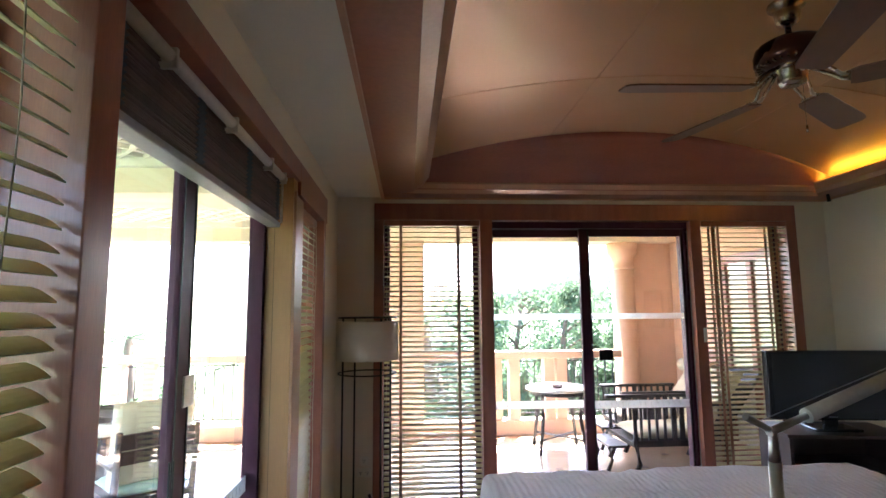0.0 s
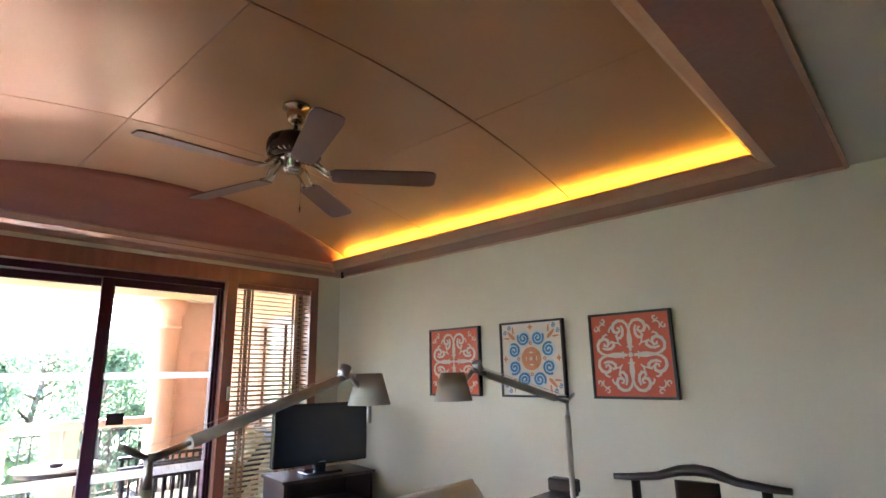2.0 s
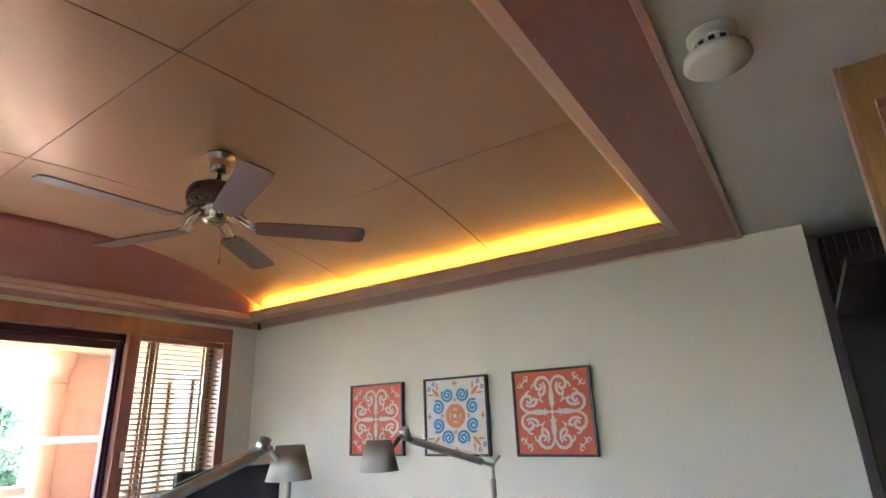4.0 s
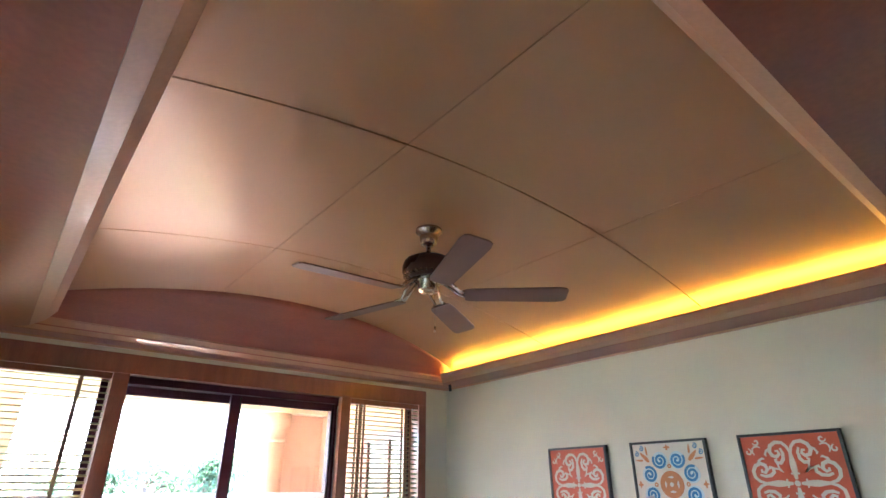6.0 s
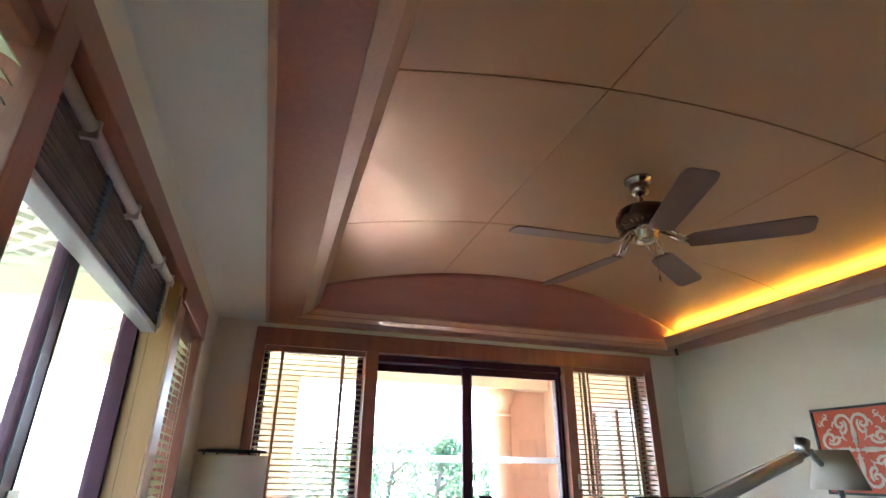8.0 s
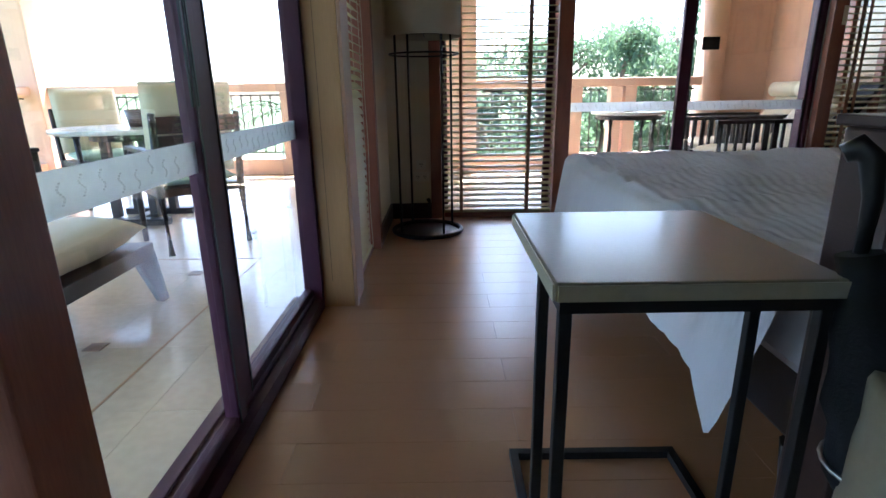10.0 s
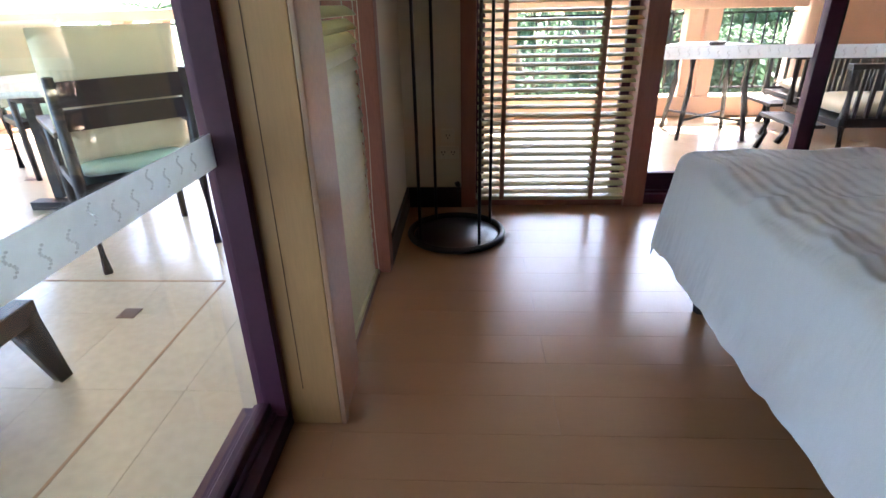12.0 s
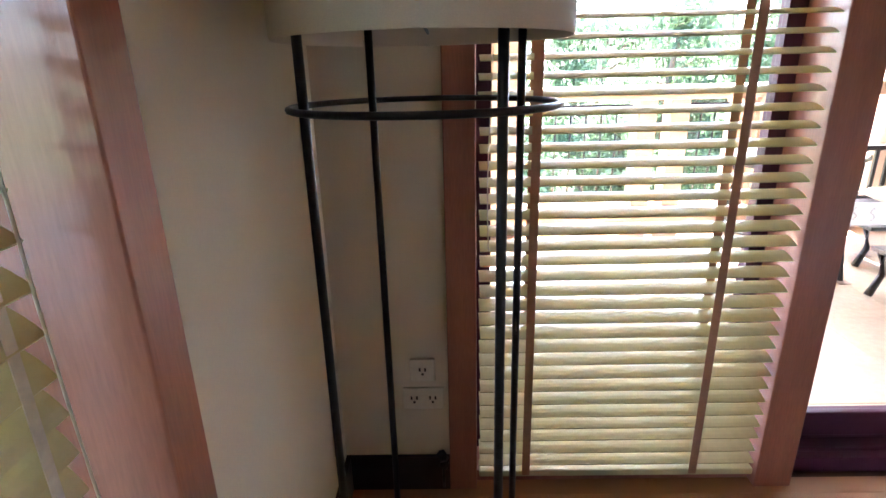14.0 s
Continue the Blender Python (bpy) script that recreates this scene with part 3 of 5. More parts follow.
# ---- bed ----
BX0, BX1, BY0, BY1, BZ = 1.10, 3.40, -2.96, -1.08, 0.58
bed = thing("bed", pose(0, 0, 0), "wide bed with white striped bedspread hanging over dark legs", "bed")
part("bed_base", boxes((BX0 + 0.06, BX1 - 0.06, BY0, BY1 - 0.06, 0.14, 0.32), bev=0.01), BLACKW, bed)
part("mattress", boxes((BX0 + 0.02, BX1 - 0.02, BY0, BY1 - 0.02, 0.321, BZ - 0.03), bev=0.03), LINEN, bed)
for x, y in ((BX0 + 0.09, BY1 - 0.03), (BX1 - 0.09, BY1 - 0.03), (BX0 + 0.09, BY0 + 0.1), (BX1 - 0.09, BY0 + 0.1)):
    part("leg", rods(((x, y, 0.0), (x - 0.012, y - 0.012, 0.14), 0.026, 0.036), seg=8), BLACKW, bed)
part("headboard", boxes((1.06, 3.59, -3.11, -2.985, 0.0, 0.84), bev=0.006), DARK, bed, "tall dark-stained headboard panel")
part("headboard_cap", boxes((1.05, 3.60, -3.12, -2.975, 0.841, 0.86), bev=0.004), DARK, bed)
part("headboard_post", boxes((3.53, 3.60, -3.135, -2.97, 0.861, 0.93), bev=0.01), DARK, bed)


def spread():
    """The bedspread: a sheet folded over the three free edges, with folds that grow towards the hem."""
    bm = bmesh.new()
    nx, ny = 190, 150
    x0, x1, y0, y1 = BX0 - 0.42, BX1 + 0.42, BY0 + 0.01, BY1 + 0.42
    grid = []
    for i in range(nx + 1):
        col = []
        for j in range(ny + 1):
            u, v = x0 + (x1 - x0) * i / nx, y0 + (y1 - y0) * j / ny
            hang = 0.385 + 0.11 * max(0.0, 1 - abs(v + 2.83) / 0.11) - 0.30 * max(0.0, (-2.85 - v) / 0.10) + 0.025 * noise.noise(Vector((u * 0.8, v * 3.1, 6)))
            ox = (BX0 - u) / 0.42 * hang if u < BX0 else ((BX1 - u) / 0.42 * hang if u > BX1 else 0)
            oy = (v - BY1) / 0.42 * 0.38 if v > BY1 else 0
            d = (ox ** 4 + oy ** 4) ** 0.25
            dl = math.hypot(ox, oy)
            px, py = min(max(u, BX0), BX1), min(v, BY1)
            wr_ = noise.noise(Vector((u * 3.5 + 2 * noise.noise(Vector((u, v, 5))), v * 7.5, 4)))
            z = BZ + 0.012 * noise.noise(Vector((u * 2.3, v * 2.1, 3))) + 0.005 * noise.noise(Vector((u * 9, v * 7, 1))) + 0.014 * (1 - abs(wr_) * 2.2) + 0.006 * noise.noise(Vector((u * 5 + v * 6, v * 15 - u * 3, 2)))
            if d > 0:
                dx, dy = -ox / dl, oy / dl
                if u > BX1:
                    dx = abs(ox) / dl
                r = 0.06
                arc = min(d / r, math.pi / 2)
                out = r * math.sin(arc) + 0.10 * max(0, d - r * math.pi / 2)
                down = r * (1 - math.cos(arc)) + 0.985 * max(0, d - r * math.pi / 2)
                along = px * 1.0 + py * 1.3
                wave = min(1, d / 0.35)
                out += wave * (0.003 * math.sin(along * 17) + 0.022 * noise.noise(Vector((px * 4, py * 4, d * 2))) + 0.012)
                px, py, z = px + dx * out, py + dy * out, z - down
            else:
                edge = min(u - BX0, BX1 - u, BY1 - v)
                if edge < 0.25:
                    z += 0.006 * noise.noise(Vector((u * 14, v * 5, 8))) * (1 - edge / 0.25)
            col.append(bm.verts.new((px, py, max(z, 0.03))))
        grid.append(col)
    for i in range(nx):
        for j in range(ny):
            bm.faces.new((grid[i][j], grid[i + 1][j], grid[i + 1][j + 1], grid[i][j + 1])).smooth = True
    return bm


def stripe_linen():
    m = mat("striped_linen", (0.74, 0.72, 0.73), 0.7, vary=0.03, scale=3, bscale=420, fine=0.03, sheen=0.2)
    n, l = m.node_tree.nodes, m.node_tree.links
    b = n["Principled BSDF"]
    co = n.new("ShaderNodeTexCoord")
    w = n.new("ShaderNodeTexWave")
    w.bands_direction = "X"
    w.inputs["Scale"].default_value, w.inputs["Distortion"].default_value, w.inputs["Detail Scale"].default_value = 8.0, 0.4, 1.0
    l.new(co.outputs["Object"], w.inputs["Vector"])
    nz = n.new("ShaderNodeTexNoise")
    nz.inputs["Scale"].default_value = 9
    mp = n.new("ShaderNodeMapping")
    mp.inputs["Scale"].default_value = (0.7, 2.6, 1)
    l.new(co.outputs["Object"], mp.inputs["Vector"]), l.new(mp.outputs[0], nz.inputs["Vector"])
    ad = n.new("ShaderNodeMath")
    ad.operation = "MULTIPLY_ADD"
    ad.inputs[1].default_value = 0.75
    l.new(w.outputs["Fac"], ad.inputs[0]), l.new(nz.outputs["Fac"], ad.inputs[2])
    bp = n.new("ShaderNodeBump")
    bp.inputs["Strength"].default_value, bp.inputs["Distance"].default_value = 0.5, 0.012
    l.new(ad.outputs[0], bp.inputs["Height"]), l.new(bp.outputs[0], b.inputs["Normal"])
    return m


STRIPE = stripe_linen()
part("bedspread", spread(), STRIPE, bed, "crumpled white striped bedspread")
for x, tilt, h in ((1.72, 14, 0.46), (2.24, 62, 0.46), (2.30, 40, 0.42), (2.92, 58, 0.46)):
    solid("pillow", cushion(bmesh.new(), 0.66, h, 0.17, pose(x, -2.80 + (0.08 if tilt < 20 else 0), BZ + (0.10 if tilt < 20 else 0.17), tilt, 0, 0), seed=x), PILLOW, "plump off-white pillow propped against the headboard", "pillow", "", "pillows on the bed")

# ---- side table ----
tb = thing("side_table", pose(0.556, -3.163, 0), "black metal side table with a grey-brown stone-look top", "table")
part("tabletop", boxes((0.0, 0.43, 0.0, 0.47, 0.606, 0.636), bev=0.004), TOP, tb)
part("top_edge", boxes((-0.003, -0.0005, 0.004, 0.466, 0.608, 0.633), (0.004, 0.426, -0.003, -0.0005, 0.608, 0.633)), TOPEDGE, tb, "pale worn edge band")
part("top_frame", boxes((0.01, 0.42, 0.01, 0.03, 0.584, 0.605), (0.01, 0.42, 0.44, 0.46, 0.584, 0.605), (0.01, 0.03, 0.03, 0.44, 0.584, 0.605), (0.40, 0.42, 0.03, 0.44, 0.584, 0.605)), BLACKM, tb)
for x, y in ((0.01, 0.01), (0.40, 0.01), (0.01, 0.18), (0.40, 0.18)):
    part("leg", boxes((x, x + 0.02, y, y + 0.02, 0.021, 0.584), bev=0.002), BLACKM, tb)
part("base_frame", boxes((0.0, 0.42, 0.425, 0.445, 0.0, 0.02), (0.0, 0.02, 0.01, 0.425, 0.0, 0.02), (0.40, 0.42, 0.01, 0.425, 0.0, 0.02), (0.02, 0.40, 0.01, 0.03, 0.0, 0.02)), BLACKM, tb)

# ---- drum floor lamp ----
fl = thing("floor_lamp", pose(0.285, -0.40, 0), "tall black iron floor lamp with a cream linen drum shade", "lamp")
bm = hoop(bmesh.new(), (0, 0, 0.016), 0.225, 0.016, 48)
part("base_ring", bm, BLACKM, fl)
part("base_plate", lathe(bmesh.new(), [(0.205, 0.0), (0.207, 0.008), (0.20, 0.012), (0.02, 0.014)]), DARK, fl, "dark wooden base disc")
for k in range(4):
    a = radians(33 + 90 * k)
    x, y = 0.2 * math.cos(a), 0.2 * math.sin(a)
    part("rod", rods(((x, y, 0.016), (x, y, 1.535), 0.0075), seg=8), BLACKM, fl)
part("ring", hoop(bmesh.new(), (0, 0, 1.13), 0.213, 0.0055, 48), BLACKM, fl)
part("top_ring", hoop(bmesh.new(), (0, 0, 1.537), 0.213, 0.0065, 48), BLACKM, fl)
bm = bmesh.new()
lathe(bm, [(0.228, 1.228), (0.230, 1.233), (0.230, 1.505), (0.228, 1.51), (0.222, 1.505), (0.222, 1.233), (0.228, 1.228)], seg=48)
for f in [f for f in bm.faces if len(f.verts) > 4]:
    bm.faces.remove(f)
part("shade", bm, SHADE, fl, "cream linen drum shade")
part("shade_spider", rods(((-0.21, 0, 1.25), (0.21, 0, 1.25), 0.003), ((0, -0.21, 1.25), (0, 0.21, 1.25), 0.003), ((0, 0, 1.25), (0, 0, 1.33), 0.016)), BLACKM, fl)

# sockets and the box on the floor in the corner
for x, z, w in ((0.235, 0.40, 0.07), (0.235, 0.31, 0.115)):
    so = thing("wall_socket", pose(x, -0.001, z), "ivory wall socket plate low in the corner", "socket", "corner sockets")
    part("plate", boxes((-w / 2, w / 2, -0.008, -0.001, -0.035, 0.035), bev=0.003), PLASTIC, so)
    for k in range(1 if w < 0.1 else 2):
        xx = 0 if w < 0.1 else (-0.026 + 0.052 * k)
        part("socket_holes", boxes((xx - 0.010, xx - 0.005, -0.0095, -0.0082, -0.002, 0.008), (xx + 0.005, xx + 0.010, -0.0095, -0.0082, -0.002, 0.008), (xx - 0.003, xx + 0.003, -0.0095, -0.0082, -0.014, -0.008)), SOCKETD, so)
cb = bmesh.new()
bent(cb, [(0.285 + 0.006 * math.sin(i), -0.045 - 0.004 * math.cos(i * 1.7), 0.108 + 0.012 * i) for i in range(5)], 0.014, 6)
bent(cb, [(0.287, -0.04, 0.15 - 0.03 * i) for i in range(5)], 0.004, 6)
solid("lamp_plug", cb, BLACKM, "black plug and cable on the skirting board", "cable")

# ---- reading lamps beside the headboard ----


def reading_lamp(base, joint, elbow_end, head_dir, label):
    lp = thing("reading_lamp", pose(*base), label, "lamp", "reading lamps")
    b = Vector(base)
    j, e = Vector(joint) - b, Vector(elbow_end) - b
    part("base_plate", lathe(bmesh.new(), [(0.13, 0), (0.135, 0.004), (0.135, 0.012), (0.02, 0.018)]), SATIN, lp)
    part("pole", rods(((0, 0, 0.016), (j.x, j.y, j.z - 0.06), 0.0125), seg=12), SATIN, lp)
    d = (e - j).normalized()
    up = Vector((0, 0, 1))
    part("joint", rods(((j.x, j.y, j.z - 0.06), tuple(j), 0.011, 0.008), (tuple(j), tuple(j - d * 0.07 + up * 0.05), 0.006, 0.008), (tuple(j - d * 0.01), tuple(j + d * 0.10), 0.009, 0.007)), STEEL, lp)
    part("arm", rods((tuple(j + d * 0.10), tuple(e - d * 0.05), 0.0155), seg=12), SATIN, lp)
    part("tension_wire", rods((tuple(j - d * 0.05 + up * 0.03), tuple(e + up * 0.02), 0.0012), seg=5), STEEL, lp)
    part("head_joint", rods((tuple(e - d * 0.06), tuple(e + d * 0.03), 0.010), (tuple(e + up * 0.005 - d * 0.02), tuple(e + up * 0.035), 0.018, 0.02), (tuple(e + d * 0.02), tuple(e + Vector(head_dir) * 0.6 - up * 0.01), 0.009)), STEEL, lp)
    c = e + Vector(head_dir)
    bm = bmesh.new()
    lathe(bm, [(0.044, 0.052), (0.046, 0.056), (0.074, -0.05), (0.072, -0.05), (0.042, 0.050)], tuple(c), 32)
    for f in [f for f in bm.faces if len(f.verts) > 4]:
        bm.faces.remove(f)
    lathe(bm, [(0.02, 0.056), (0.045, 0.056), (0.045, 0.052), (0.02, 0.052)], tuple(c), 32)
    part("shade", bm, LAMPSH, lp, "conical cream parchment shade")
    part("socket", rods((tuple(c + up * 0.055), tuple(c + up * 0.01), 0.018)), PLASTIC, lp)
    if joint[0] < 2:
        part("handle_pin", rods((tuple(c - up * 0.05), tuple(c - up * 0.11), 0.008), seg=8), SATIN, lp)
    return lp


reading_lamp((1.325, -3.36, 0), (1.325, -3.36, 1.325), (1.98, -3.19, 1.49), (0.11, 0.01, -0.045), "satin metal swing-arm reading lamp standing behind the headboard")
reading_lamp((3.19, -3.32, 0), (3.19, -3.32, 1.352), (2.54, -3.30, 1.503), (-0.11, 0.03, -0.06), "satin metal swing-arm reading lamp near the armchair")

# ---- umbrella stand ----
us = thing("umbrella_stand", pose(1.14, -3.33, 0), "cream ceramic umbrella stand with a thick rim", "umbrella stand")
bm = bmesh.new()
lathe(bm, [(0.20, 0.0), (0.205, 0.01), (0.188, 0.51), (0.182, 0.522), (0.168, 0.522), (0.162, 0.51), (0.172, 0.03), (0.05, 0.025)], seg=40)
part("bowl", bm, CERAM, us)
for k, (dx, dy, h) in enumerate(((-0.09, 0.12, 0.80), (-0.055, 0.085, 0.66))):
    um = thing("umbrella", pose(1.14, -3.33, 0.03), "folded black umbrella with a crook end in the stand", "umbrella", "umbrellas in the stand")
    bx, by = dx * 0.4, dy * 0.4
    bm = bmesh.new()
    pts, rr = [], []
    for i in range(19):
        f = i / 18
        pts.append((bx + (dx - bx) * f * 1.9, by + (dy - by) * f * 1.9, f * (h - 0.16)))
        rr.append((0.03 + 0.045 * math.sin(math.pi * min(1, f * 1.05))) * (1 + 0.09 * math.sin(i * 2.2)))
    bent(bm, pts, rr, 12)
    part("canopy", bm, CLOTHB, um)
    p = pts[-1]
    part("handle", bent(bmesh.new(), [(p[0], p[1], p[2]), (p[0], p[1], p[2] + 0.08), (p[0] - 0.005, p[1] + 0.008, p[2] + 0.135), (p[0] - 0.02, p[1] + 0.018, p[2] + 0.15), (p[0] - 0.035, p[1] + 0.026, p[2] + 0.14)], [0.010, 0.013, 0.018, 0.020, 0.014], 10), BLACKM, um)
    part("band", hoop(bmesh.new(), (pts[9][0], pts[9][1], pts[9][2]), rr[9] + 0.001, 0.004, 20, 6), STEEL, um)

# ---- television and cabinet ----
cab = thing("media_cabinet", pose(3.74, -0.52, 0, 0, 0, -10), "dark wooden media cabinet with an open shelf", "cabinet")
part("body", boxes((-0.40, -0.375, -0.24, 0.22, 0.0, 0.66), (0.375, 0.40, -0.24, 0.22, 0.0, 0.66), (-0.374, 0.374, 0.20, 0.218, 0.0, 0.66), (-0.374, 0.374, -0.235, 0.2, 0.05, 0.07), (-0.374, 0.374, -0.235, 0.2, 0.42, 0.44)), DARK, cab)
part("top", boxes((-0.42, 0.42, -0.26, 0.23, 0.661, 0.685), bev=0.004), DARK, cab)
for s in (-1, 1):
    d = part("door", boxes((min(s * 0.003, s * 0.372), max(s * 0.003, s * 0.372), -0.252, -0.236, 0.06, 0.415), bev=0.002), DARK, cab)
    part("knob", rods(((s * 0.04, -0.252, 0.25), (s * 0.04, -0.272, 0.25), 0.010)), STEEL, d)
tv = thing("television", pose(3.72, -0.58, 0.686, 0, 0, -10), "black flat-screen television switched off on the cabinet", "television")
part("casing", boxes((-0.435, 0.435, -0.03, 0.05, 0.07, 0.575), bev=0.012), TVB, tv)
part("screen", boxes((-0.405, 0.405, -0.034, -0.031, 0.12, 0.55)), SCREEN, tv, "dark glossy screen")
part("maker_mark", boxes((-0.03, 0.03, -0.0325, -0.031, 0.090, 0.097)), STEEL, tv)
part("foot", boxes((-0.16, 0.16, -0.10, 0.12, 0.0, 0.02), (-0.05, 0.05, 0.0, 0.035, 0.021, 0.08), bev=0.006), TVB, tv)

# ---- pictures ----


def ribbon(bm, pts, w, z, taper=True):
    """A flat band with thickness along 2D points, on the local x-y plane."""
    n = len(pts)
    L, R = [], []
    for i, p in enumerate(pts):
        a, b = pts[max(0, i - 1)], pts[min(n - 1, i + 1)]
        d = Vector((b[0] - a[0], b[1] - a[1]))
        if d.length == 0:
            d = Vector((1, 0))
        d.normalize()
        ww = (w if not taper else w * (0.35 + 0.65 * math.sin(math.pi * (0.12 + 0.8 * i / (n - 1))))) / 2
        L.append(bm.verts.new((p[0] - d.y * ww, p[1] + d.x * ww, z))), R.append(bm.verts.new((p[0] + d.y * ww, p[1] - d.x * ww, z)))
    for i in range(n - 1):
        bm.faces.new((L[i], R[i], R[i + 1], L[i + 1]))


def spiral(cx, cy, r0, r1, a0, turns, n=26, sx=1):
    return [(cx + sx * (r0 + (r1 - r0) * i / n) * math.cos(a0 + turns * math.tau * i / n), cy + (r0 + (r1 - r0) * i / n) * math.sin(a0 + turns * math.tau * i / n)) for i in range(n + 1)]


def disc(bm, cx, cy, r, z, n=24, r_in=0.0):
    if r_in:
        A = [bm.verts.new((cx + r * math.cos(k * math.tau / n), cy + r * math.sin(k * math.tau / n), z)) for k in range(n)]
        B = [bm.verts.new((cx + r_in * math.cos(k * math.tau / n), cy + r_in * math.sin(k * math.tau / n), z)) for k in range(n)]
        for k in range(n):
            bm.faces.new((A[k], A[(k + 1) % n], B[(k + 1) % n], B[k]))
    else:
        bm.faces.new([bm.verts.new((cx + r * math.cos(k * math.tau / n), cy + r * math.sin(k * math.tau / n), z)) for k in range(n)])


def petal(bm, cx, cy, length, width, ang, z):
    pts = []
    for k in range(12):
        t = k / 12 * math.tau
        u, v = length / 2 * math.cos(t), width / 2 * math.sin(t) * (1 - 0.35 * math.cos(t))
        pts.append(bm.verts.new((cx + u * math.cos(ang) - v * math.sin(ang), cy + u * math.sin(ang) + v * math.cos(ang), z)))
    bm.faces.new(pts)


def fourfold(draw):
    """Draws in one quarter and repeats with mirror and turn."""
    bm = bmesh.new()
    draw(bm)
    base = bm.faces[:]
    for m in (Matrix.Diagonal((-1, 1, 1, 1)), Matrix.Diagonal((1, -1, 1, 1)), Matrix.Diagonal((-1, -1, 1, 1))):
        r = bmesh.ops.duplicate(bm, geom=base)
        bmesh.ops.transform(bm, matrix=m, verts=[v for v in r["geom"] if isinstance(v, bmesh.types.BMVert)])
    return bm


def lift(bm, t=0.0015):
    r = bmesh.ops.extrude_face_region(bm, geom=bm.faces[:])
    bmesh.ops.translate(bm, vec=(0, 0, t), verts=[v for v in r["geom"] if isinstance(v, bmesh.types.BMVert)])
    return bm


